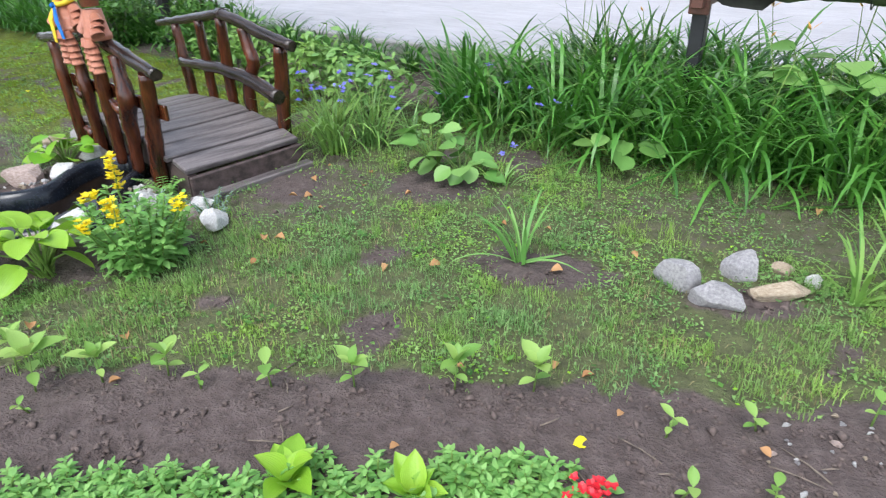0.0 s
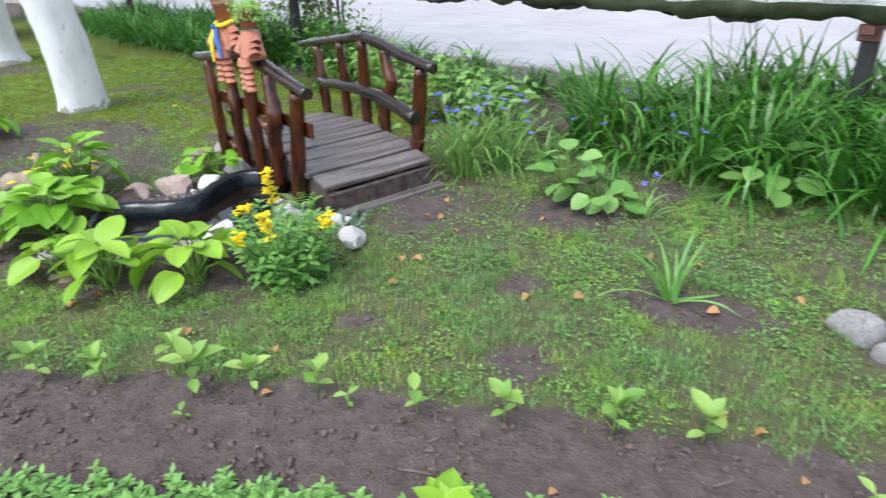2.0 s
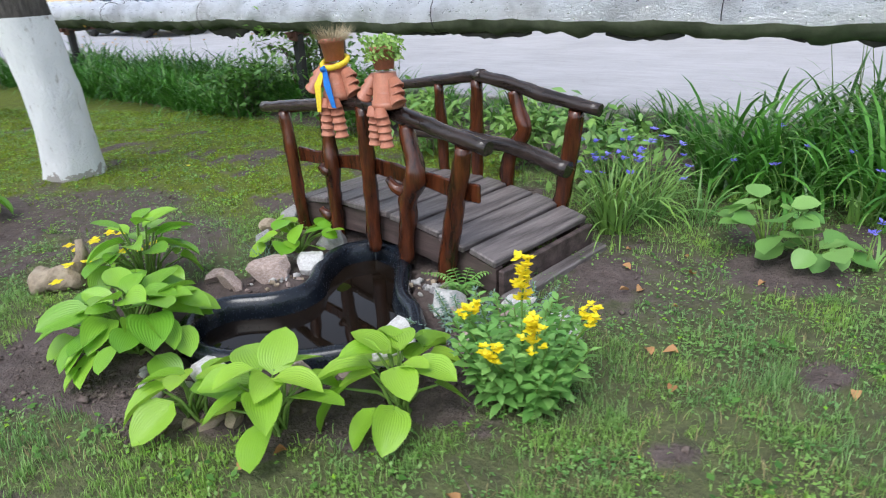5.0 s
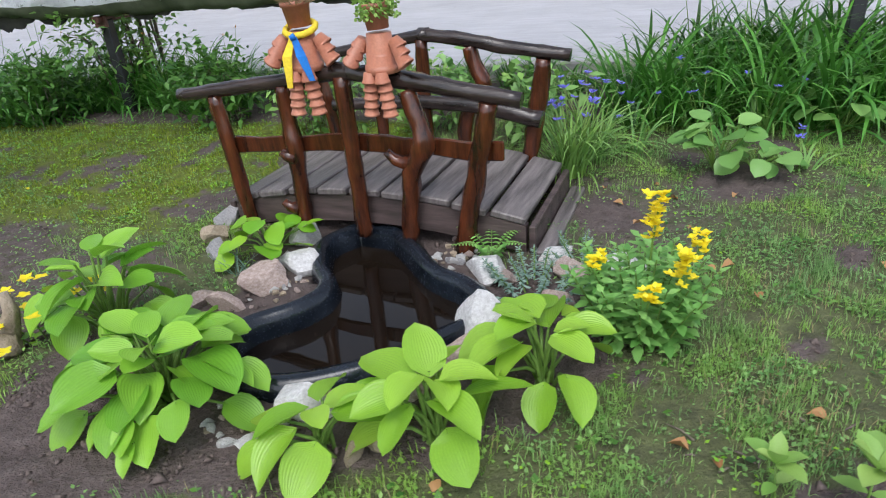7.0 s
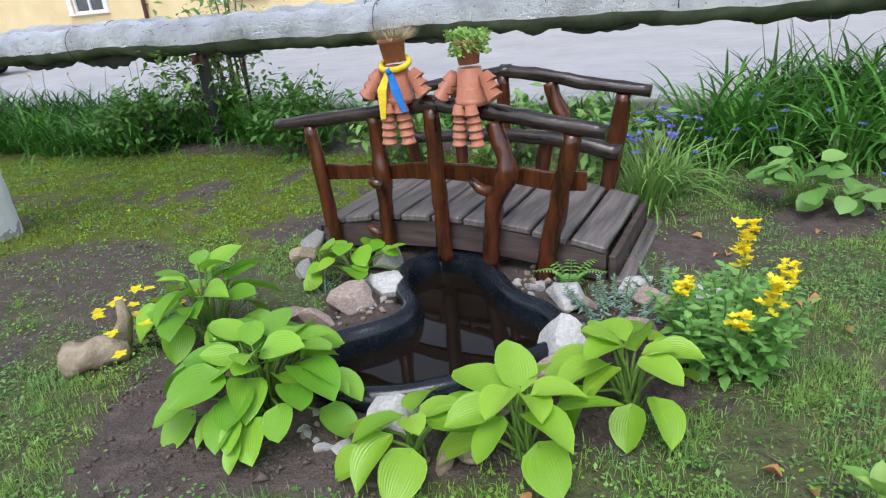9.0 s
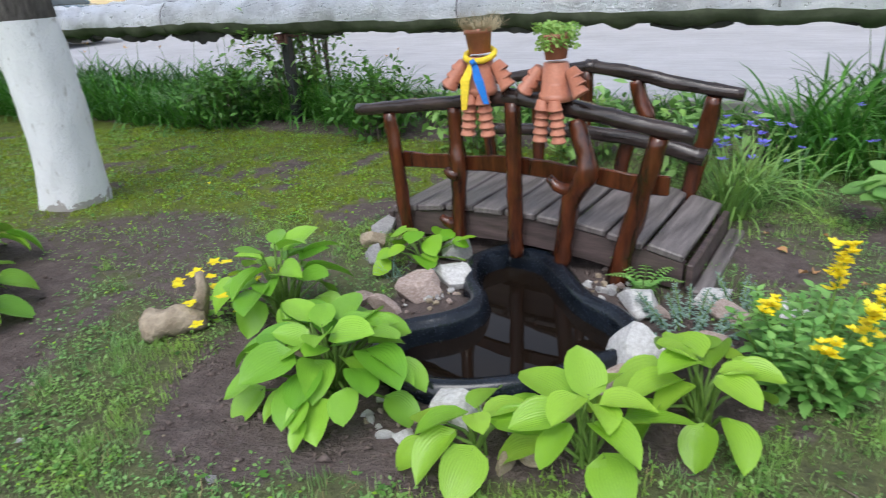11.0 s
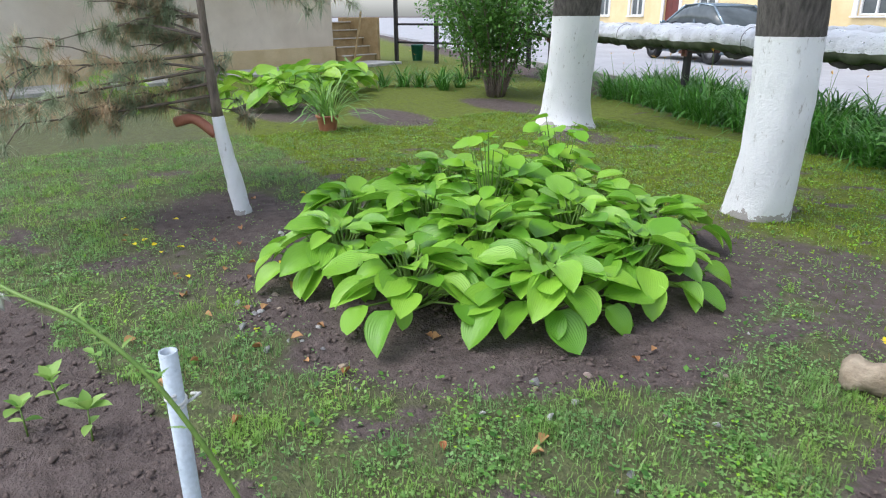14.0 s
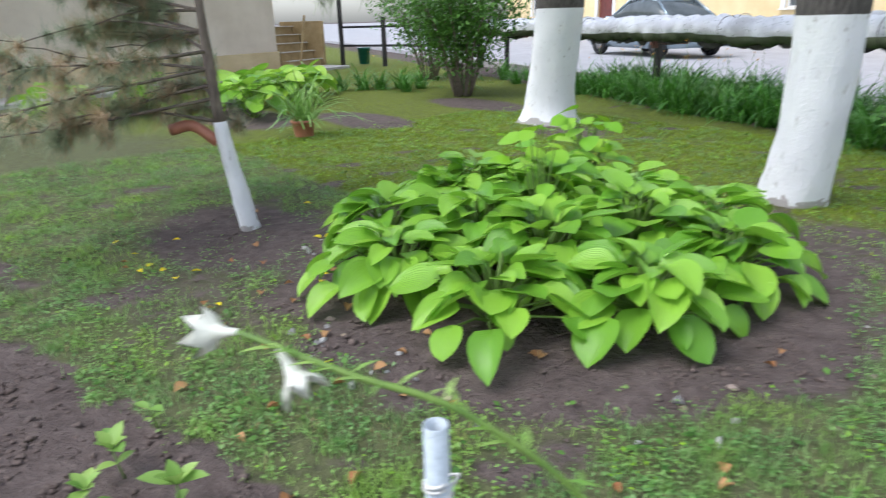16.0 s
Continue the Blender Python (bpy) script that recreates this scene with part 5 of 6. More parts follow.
def build_shrub(x, y, seed, tall, spread, stems, leaves, label, mat="shrub"):
    rng = random.Random(seed)
    ob = thing("shrub", label, "shrub", at=Matrix.Translation((x, y, 0)))
    poses = []
    for i in range(stems):
        a = i * 2.4 + rng.uniform(-0.3, 0.3)
        r = spread * math.sqrt((i + 0.5) / stems)
        end = Vector((math.cos(a) * r, math.sin(a) * r, tall * rng.uniform(0.7, 1.05) * (1 - 0.3 * (r / spread) ** 2)))
        line = curve([Vector((math.cos(a) * 0.12, math.sin(a) * 0.12, -0.03)), end * 0.45 + Vector((0, 0, 0.25)), end], 5)
        b = bmesh.new()
        tube(b, line, [(0.02 - 0.016 * j / (len(line) - 1)) * min(tall / 2.2, 1) for j in range(len(line))], 6)
        part("stem", b, M["twig"], ob)
        for _ in range(leaves // stems):
            t = rng.uniform(0.35 if tall > 1.2 else 0.08, 1.0)
            wide = min(0.17, 0.16 * tall + 0.03)
            c = line[int(t * (len(line) - 1))] + Vector((rng.gauss(0, wide), rng.gauss(0, wide), rng.gauss(0, wide)))
            if c.z < 0.03:
                continue
            poses.append((np.array(Matrix.Translation(c) @ turn_to(rng.uniform(0, 6.3), rng.uniform(-0.8, 0.5), rng.uniform(-0.6, 0.6))), rng.uniform(0.05, 0.11)))
    many_leaves("foliage", M[mat], poses, 0.24, parent=ob)


build_shrub(-12.05, 6.80, 81, 2.7, 1.35, 18, 9000, "tall many-stemmed shrub with fine dark leaves")
build_shrub(-15.0, 8.3, 82, 3.0, 1.4, 14, 6000, "tall leafy shrub by the yard fence")
build_shrub(-4.95, 6.95, 83, 1.0, 0.5, 9, 900, "leafy sapling round the pipe post", "weed")
build_shrub(-3.85, 5.95, 84, 0.45, 0.45, 9, 800, "low leafy weeds by the pipe", "shrub")
build_shrub(-5.5, 6.55, 85, 0.45, 0.5, 9, 800, "low leafy weeds by the pipe", "shrub")
build_shrub(-3.0, 5.4, 86, 0.35, 0.45, 9, 650, "low leafy weeds by the bridge", "weed")
build_shrub(-2.2, 5.1, 87, 0.32, 0.45, 9, 650, "low leafy weeds by the bridge", "weed")
build_shrub(-1.6, 4.75, 88, 0.28, 0.4, 9, 500, "low leafy weeds by the bridge", "weed")
build_shrub(-4.75, 7.3, 89, 1.9, 0.5, 8, 500, "young leafy tree behind the pipes", "weed")


def build_pine():
    rng = random.Random(91)
    ob = thing("pine", "young pine with whitewashed foot and half-dry needles", "pine tree", at=Matrix.Translation((-7.47, 1.40, -0.03)))
    spine = [Vector(p) for p in ((0, 0, 0), (-0.005, -0.04, 0.25), (-0.015, -0.07, 0.48), (-0.03, -0.095, 0.70), (-0.04, -0.11, 1.2), (-0.05, -0.12, 2.0), (-0.06, -0.13, 2.8))]
    line = curve(spine, 6)
    cut = 18
    b = bmesh.new()
    tube(b, line[:cut + 1], [0.062 - 0.0012 * j for j in range(cut + 1)], 12, wobble=0.18)
    part("whitewashed_trunk", b, M["whitewash"], ob, "slanting foot painted white")
    b = bmesh.new()
    tube(b, line[cut:], [0.036 - 0.0016 * j for j in range(len(line) - cut)], 10, wobble=0.2)
    part("trunk", b, M["pine_bark"], ob)
    b = bmesh.new()
    tube(b, curve([spine[3] + Vector((-0.02, -0.02, -0.12)), spine[3] + Vector((-0.09, -0.13, -0.02)), spine[3] + Vector((-0.16, -0.24, -0.04))], 4), [0.035] * 9, 8)
    part("cut_stub", b, M["terracotta"], ob, "bare pinkish sawn limb")
    for i in range(36):
        z = 0.72 + 1.75 * ((i + rng.uniform(0, 0.9)) / 36) ** 1.1
        a = 4.1 + rng.uniform(-1.5, 1.5) if i % 2 else i * 2.39996 + rng.uniform(-0.3, 0.3)
        if math.cos(a + 0.26) > 0.4 or (math.cos(a - 1.2) > 0.2 and rng.random() < 0.7):
            a = 4.1 + rng.uniform(-1.3, 1.3)
        ln = rng.uniform(0.6, 1.5) * (1 - 0.25 * (z - 0.86) / 1.8)
        c = line[min(range(len(line)), key=lambda j: abs(line[j].z - z))]
        sag = rng.uniform(-0.24, 0.08) if z < 1.3 else rng.uniform(-0.05, 0.25)
        d = Vector((math.cos(a), math.sin(a), 0))
        br = curve([c, c + d * ln * 0.5 + d.cross(Vector((0, 0, 1))) * rng.uniform(-0.12, 0.12) + Vector((0, 0, sag * 0.3 + rng.uniform(-0.05, 0.10))), c + d * ln + Vector((0, 0, sag))], 6)
        b = bmesh.new()
        tube(b, br, [0.0105 - 0.008 * j / (len(br) - 1) for j in range(len(br))], 6, wobble=0.3, seed=i)
        for _ in range(5):
            q = br[rng.randrange(4, len(br))]
            e = q + d * rng.uniform(0.08, 0.22) + d.cross(Vector((0, 0, 1))) * rng.uniform(-0.25, 0.25) + Vector((0, 0, rng.uniform(-0.12, 0.06)))
            tube(b, [q, q.lerp(e, 0.5) + Vector((0, 0, 0.015)), e], [0.005, 0.004, 0.003], 5)
            br.append(e)
        bough = part("bough", b, M["twig"], ob)
        for name, mat, share in (("needles", "needle", 0.62), ("dry_needles", "brown_needle", 0.38)):
            poses = []
            for q in br[4:]:
                if rng.random() > share + 0.15:
                    continue
                for _ in range(95):
                    s = rng.uniform(0.08, 0.14)
                    poses.append((np.array(Matrix.Translation(q + Vector((rng.gauss(0, 0.02), rng.gauss(0, 0.02), rng.gauss(0, 0.015)))) @ turn_to(a + rng.gauss(0, 1.1), rng.gauss(-0.05, 0.6))), s))
            if poses:
                scatter(name, M[mat], poses, np.array([(0, 0.024, 0), (0, -0.024, 0), (1, 0, -0.08)]), np.array([(0, 1, 2)]), bough)


build_pine()


def build_lily():
    rng = random.Random(95)
    ob = thing("lily", "arching lily stem with white trumpet flowers", "lily")
    line = curve([(-3.80, 0.62, 0.0), (-3.86, 0.56, 0.45), (-3.95, 0.46, 0.75), (-4.04, 0.37, 0.87), (-4.12, 0.29, 0.91), (-4.205, 0.225, 0.94)], 8)
    b = bmesh.new()
    tube(b, line, [0.0045 - 0.0015 * j / (len(line) - 1) for j in range(len(line))], 7)
    part("stem", b, M["stem"], ob)
    poses = [(np.array(Matrix.Translation(line[j]) @ turn_to(rng.uniform(0, 6.3), rng.uniform(0.0, 0.9))), rng.uniform(0.02, 0.036)) for j in range(6, len(line) - 2)]
    many_leaves("leaves", M["young"], poses, 0.10, 0.3, parent=ob)
    for p, a, pit in ((line[-1], 3.6, -0.2), (line[-4], 0.2, -0.8)):
        b = bmesh.new()
        lathe(b, [(0.006, 0), (0.009, 0.03), (0.018, 0.06), (0.036, 0.085), (0.042, 0.088), (0.034, 0.078), (0.012, 0.05)], 12, Matrix.Translation(p) @ turn_to(a, pit) @ Matrix.Rotation(math.pi / 2, 4, "Y") @ Matrix.Scale(0.50, 4))
        for k, v in enumerate(b.verts):
            if k // 12 in (3, 4):
                v.co = p.lerp(v.co, 1.22 if k % 2 else 0.86)
        part("flower", b, M["petal"], ob, "white trumpet flower")
    st = thing("stake", "pale grey plastic pipe stake with a white tie", "stake")
    b = bmesh.new()
    lathe(b, [(0.0175, -0.05), (0.0175, 0.69), (0.0145, 0.69), (0.0145, 0.55)], 20, Matrix.Translation((-4.267, 0.487, 0)))
    part("pipe", b, M["pvc"], st)
    b = bmesh.new()
    for dz in (0.0, 0.008):
        ring = [Vector((-4.267 + 0.019 * math.cos(k * 0.524), 0.487 + 0.019 * math.sin(k * 0.524), 0.57 + dz + 0.002 * k)) for k in range(13)]
        tube(b, ring, [0.003] * 13, 5)
    tube(b, [(-4.267, 0.507, 0.57), (-4.28, 0.535, 0.575), (-4.30, 0.52, 0.568)], [0.003] * 3, 5)
    part("tie", b, M["wire"], st, "white cord tie")


build_lily()


def build_small_greens():
    rng = random.Random(97)
    # blue-grey spreading juniper
    leafy_plant("juniper", "low blue-grey creeping conifer among stones", "shrub", -1.97, 2.83, 16, 0.26, 0.17, 0.03, 0.006, M["juniper"], 98, 3, 1.0, 0.2)
    leafy_plant("juniper", "low blue-grey creeping conifer among stones", "shrub", -1.74, 3.04, 8, 0.14, 0.14, 0.026, 0.006, M["juniper"], 99, 3, 1.0, 0.2)
    # fern
    fern = thing("fern", "small green fern at the bridge foot", "fern", at=Matrix.Translation((-2.09, 3.14, 0)))
    for k in range(6):
        a = k * 1.05 + 0.3
        line = curve([(0, 0, 0), (math.cos(a) * 0.07, math.sin(a) * 0.07, 0.09), (math.cos(a) * 0.17, math.sin(a) * 0.17, 0.11)], 7)
        b = bmesh.new()
        tube(b, line, [0.002] * len(line), 5)
        fr = part("frond", b, M["stem"], fern)
        poses = []
        for j, p in enumerate(line[2:]):
            for s in (-1, 1):
                poses.append((np.array(Matrix.Translation(p) @ turn_to(a + s * 1.25, 0.1)), 0.05 * (1 - j / len(line))))
        tagged(many_leaves("frond_blade", M["bush"], poses, 0.2, parent=fr), kind="stuff")
    # pansies round a garden bird figure
    ob, ends, r2 = leafy_plant("pansies", "yellow pansies beside a garden bird figure", "flowers", -3.84, 2.95, 10, 0.22, 0.16, 0.045, 0.02, M["hosta"], 96, 2, 0.6, 0.36)
    petals("petals", M["yellow"], r2, [Vector((r2.gauss(0, 0.11), r2.gauss(0, 0.17), r2.uniform(0.08, 0.20))) for _ in range(22)], 0.032, 5, ob, 0.6, "bright yellow blossoms")


build_small_greens()


# ---- stones ----
def stone(x, y, sx, sy, sz, mat, seed, label, group="", name="stone", sink=0.25):
    ob = new(name, rock_mesh(name, M[mat], seed, 1.0, sub=3 if sx > 0.05 else 2))
    ob.matrix_basis = Matrix.Translation((x, y, ground_z(x, y) + sz * (1 - 2 * sink) * 0.8)) @ Matrix.Rotation(seed * 1.7, 4, "Z") @ Matrix.Diagonal((sx, sy, sz, 1))
    return tagged(ob, label, "stone", group)


for i, (x, y, sx, sy, sz, mat) in enumerate(((0.50, 2.95, 0.115, 0.10, 0.11, "grey_rock"), (0.75, 3.07, 0.125, 0.09, 0.095, "grey_rock"), (0.66, 2.83, 0.125, 0.085, 0.08, "grey_rock"), (0.91, 2.93, 0.075, 0.15, 0.06, "tan_rock"), (1.03, 3.04, 0.045, 0.04, 0.04, "white_rock"), (0.93, 3.13, 0.06, 0.05, 0.04, "tan_rock"))):
    stone(x, y, sx, sy, sz, mat, 11 + i, "rough grey boulder in a small ring on the lawn" if mat == "grey_rock" else "pale tan stone in a small ring on the lawn", "stones on the lawn")
for i, (x, y, s, mat) in enumerate(((-3.33, 3.83, 0.10, "grey_rock"), (-3.35, 3.65, 0.085, "tan_rock"), (-3.33, 3.49, 0.08, "grey_rock"), (-3.01, 3.09, 0.125, "pink_rock"), (-2.93, 3.26, 0.115, "white_rock"), (-2.92, 3.50, 0.115, "white_rock"),
                                    (-3.16, 2.96, 0.085, "pink_rock"), (-3.28, 3.02, 0.08, "pink_rock"), (-2.79, 2.30, 0.115, "white_rock"), (-2.92, 2.17, 0.055, "white_rock"), (-3.00, 2.20, 0.035, "white_rock"), (-2.54, 2.28, 0.055, "white_rock"), (-2.50, 2.20, 0.04, "white_rock"),
                                    (-2.69, 2.06, 0.035, "tan_rock"), (-2.62, 2.08, 0.045, "tan_rock"), (-2.55, 2.11, 0.045, "tan_rock"), (-2.45, 2.34, 0.09, "pink_rock"), (-2.12, 3.02, 0.12, "white_rock"), (-2.19, 2.60, 0.14, "white_rock"), (-2.06, 2.98, 0.06, "pink_rock"),
                                    (-1.80, 2.92, 0.095, "pink_rock"), (-1.83, 3.08, 0.09, "white_rock"), (-1.60, 2.89, 0.11, "white_rock"), (-2.30, 2.46, 0.09, "pink_rock"), (-1.90, 2.68, 0.085, "pink_rock"), (-3.36, 2.62, 0.08, "tan_rock"))):
    what = {"white_rock": "chalky white stone", "pink_rock": "pinkish quarried stone", "grey_rock": "smooth grey stone", "tan_rock": "rounded tan stone"}[mat]
    stone(x, y, s * 1.15, s * 0.85, s * 0.72, mat, 40 + i, what + " on the pond's edge", "stones round the pond")
rng = random.Random(3)
PEBBLES = [rock_mesh("pebble", M[m], 90 + k, 0.8, 0.3, 1) for k, m in enumerate(("white_rock", "pink_rock", "grey_rock", "tan_rock"))]


def pebble_heap(label, spots):
    ob = thing("pebbles", label, "pebbles")
    for x, y, s in spots:
        shared("pebble", PEBBLES[rng.choice((0, 0, 1, 2, 3))], ob, Matrix.Translation((x, y, ground_z(x, y) + s * 0.35)) @ Matrix.Rotation(rng.uniform(0, 6), 4, "Z") @ Matrix.Diagonal((s, s * rng.uniform(0.6, 0.9), s * 0.75, 1)))


pebble_heap("small pale pebbles by the bridge foot", [(-2.24 + rng.gauss(0, 0.05), 3.19 + rng.gauss(0, 0.05), rng.uniform(0.014, 0.035)) for _ in range(34)])
pebble_heap("small pale pebbles between the pond stones", [(-2.97 + rng.gauss(0, 0.06), 3.05 + rng.gauss(0, 0.12), rng.uniform(0.012, 0.03)) for _ in range(30)])
pebble_heap("small pale pebbles in front of the pond", [(rng.uniform(-3.1, -2.5), 2.28 + rng.gauss(0, 0.05), rng.uniform(0.014, 0.034)) for _ in range(34)])
pebble_heap("small stones scattered round the hosta bed", [(-5.72 + math.cos(a) * 1.38 + rng.gauss(0, 0.07), 2.42 + math.sin(a) * 1.4 + rng.gauss(0, 0.07), rng.uniform(0.01, 0.035)) for a in [rng.uniform(3.3, 6.6) for _ in range(46)]])
pebble_heap("grit lying at the end of the bare bed", [(rng.uniform(0.75, 1.3), rng.uniform(1.85, 2.3), rng.uniform(0.008, 0.024)) for _ in range(40)])
pebble_heap("pale stones on the lawn", [(rng.uniform(-4.6, -3.2), rng.uniform(0.9, 2.2), rng.uniform(0.01, 0.028)) for _ in range(22)])


# goose-like garden figure, simplified to a log-shaped body and a branch-like neck
def build_garden_bird():
    b = bmesh.new()
    tube(b, curve([(-4.09, 2.71, 0.045), (-3.98, 2.75, 0.055), (-3.86, 2.80, 0.06)], 5), [0.045, 0.066, 0.07, 0.068, 0.066, 0.064, 0.062, 0.06, 0.058, 0.055, 0.04], 14, wobble=0.45)
    tube(b, [(-3.89, 2.80, 0.08), (-3.86, 2.82, 0.17), (-3.87, 2.83, 0.24)], [0.04, 0.028, 0.016], 8, wobble=0.4)
    tagged(part("stump", b, M["stump"]), "weathered garden bird figure with upright neck by the pansies", "log")


build_garden_bird()


# ---- flower-pot dolls on the handrail ----
def pot(b, m, r0, r1, h):
    lathe(b, [(0.0, 0.0), (r1, 0.0), (r0 * 0.97, h * 0.80), (r0 * 1.06, h * 0.80), (r0 * 1.06, h), (r0 * 0.95, h), (r0 * 0.9, h * 0.5), (0, h * 0.45)], 16, m)


def build_doll(at, hair, scarf, label, seed):
    rng = random.Random(seed)
    b = bmesh.new()
    flip = Matrix.Rotation(math.pi, 4, "X")
    # local x: along the rail, y: towards the pond, z: 0 at the seat
    pot(b, Matrix.Translation((0, 0, 0.16)) @ flip, 0.072, 0.055, 0.165)
    pot(b, Matrix.Translation((0, 0.0, 0.175)) @ Matrix.Rotation(0.06, 4, "Y"), 0.060, 0.047, 0.105)
    for s in (-1, 1):
        for k in range(5):
            pot(b, Matrix.Translation((s * (0.030 + 0.004 * k), 0.055 + 0.008 * (k == 0), 0.005 - 0.036 * k)) @ Matrix.Rotation(s * -0.06, 4, "Y") @ flip, 0.033, 0.025, 0.045)
        for k in range(3):
            pot(b, Matrix.Translation((s * (0.075 + 0.020 * k), 0.01 + 0.012 * k, 0.135 - 0.032 * k)) @ Matrix.Rotation(s * -0.65, 4, "Y") @ flip, 0.036, 0.026, 0.048)
    for i in range(420 if hair == 1 else 520):
        a, r = rng.uniform(0, 6.28), 0.055 * math.sqrt(rng.random())
        p = Vector((math.cos(a) * r, math.sin(a) * r, 0.265))
        if hair == 1:
            d = Vector((math.cos(a) * rng.uniform(0.2, 1.0), math.sin(a) * rng.uniform(0.2, 1.0), rng.uniform(0.3, 1))).normalized() * rng.uniform(0.05, 0.12)
            q = p + d
            w = 0.002
            f = b.faces.new([b.verts.new(v) for v in (p + Vector((w, 0, 0)), p - Vector((w, 0, 0)), q + Vector((0, 0, -0.01)))])
        else:
            p += Vector((math.cos(a), math.sin(a), 0)) * rng.uniform(0, 0.055) + Vector((0, 0, rng.uniform(-0.05, 0.06)))
            u = Vector((rng.gauss(0, 1), rng.gauss(0, 1), rng.gauss(0, 0.6))).normalized() * 0.011
            v = u.orthogonal().normalized() * 0.009
            f = b.faces.new([b.verts.new(p + e) for e in (u, v, -u, -v)])
        f.material_index = 1
    if scarf:
        ring = [Vector((0.066 * math.cos(k * 0.524), 0.062 * math.sin(k * 0.524), 0.168 - 0.022 * math.sin(k * 0.524))) for k in range(13)]
        tube(b, ring, [0.014] * 13, 7, slot=2)
        for slot, pts in ((2, [(0.01, 0.075, 0.14), (0.035, 0.10, 0.07), (0.045, 0.10, -0.06)]), (3, [(0.0, 0.078, 0.145), (-0.03, 0.10, 0.07), (-0.065, 0.105, -0.03)])):
            for k in range(2):
                (ax, ay, az), (cx, cy, cz) = pts[k], pts[k + 1]
                w0, w1 = (0.012, 0.022, 0.012)[k:k + 2]
                front = [b.verts.new(v) for v in ((ax - w0, ay, az), (ax + w0, ay, az), (cx + w1, cy, cz), (cx - w1, cy, cz))]
                rear = [b.verts.new(v.co + Vector((0, -0.005, 0))) for v in front]
                for quad in (front, rear[::-1]):
                    b.faces.new(quad).material_index = slot
                for j in range(4):
                    b.faces.new((front[j], rear[j], rear[(j + 1) % 4], front[(j + 1) % 4])).material_index = slot
        tube(b, [(-0.008, 0.078, 0.15), (0.012, 0.085, 0.14)], [0.014, 0.012], 7, slot=3)
    ob = part("pot_doll", b, [M["terracotta"], M["straw"] if hair == 1 else M["young"], M["scarf_y"], M["scarf_b"]])
    ob.matrix_basis = at
    return tagged(ob, label, "garden figure", "pot figures")


build_doll(BRIDGE @ pose(0.90, 0.055, 0.79, 0, 0, 8) @ Matrix.Scale(0.95, 4), 1, True, "stacked terracotta pot figure with grassy top and yellow-blue scarf", 1)
build_doll(BRIDGE @ pose(0.55, 0.06, 0.782, 0, 0, -6) @ Matrix.Scale(0.90, 4), 2, False, "stacked terracotta pot figure with trailing green plant on top", 2)


# ---- fence and bin at the far yard ----
def build_fence():
    a, way = Vector((-20.84, 9.44, 0)), Vector((0.93, 0.37, 0)).normalized()
    fe = thing("fence", "black iron fence with plain rails", "fence", at=Matrix.Translation(a) @ Matrix.Rotation(math.atan2(way.y, way.x), 4, "Z"))
    for k in range(4):
        b = bmesh.new()
        box(b, k * 1.5, 0, 1.15 if k == 0 else 0.6, 0.10, 0.10, 2.5 if k == 0 else 1.4, bevel=0.008)
        part("post", b, M["black_iron"], fe)
    for z in (0.55, 1.05):
        b = bmesh.new()
        box(b, 2.25, 0.02, z, 4.5, 0.05, 0.06, bevel=0.004)
        part("rail", b, M["black_iron"], fe)
    b = bmesh.new()
    lathe(b, [(0.0, 0.0), (0.14, 0.0), (0.18, 0.42), (0.19, 0.42), (0.19, 0.45), (0.165, 0.45), (0.13, 0.05)], 16)
    o = part("litter_bin", b, M["bin"])
    o.matrix_basis = Matrix.Translation((-20.39, 9.89, 0.035))
    tagged(o, "small teal plastic litter bin by the fence", "bin")


build_fence()


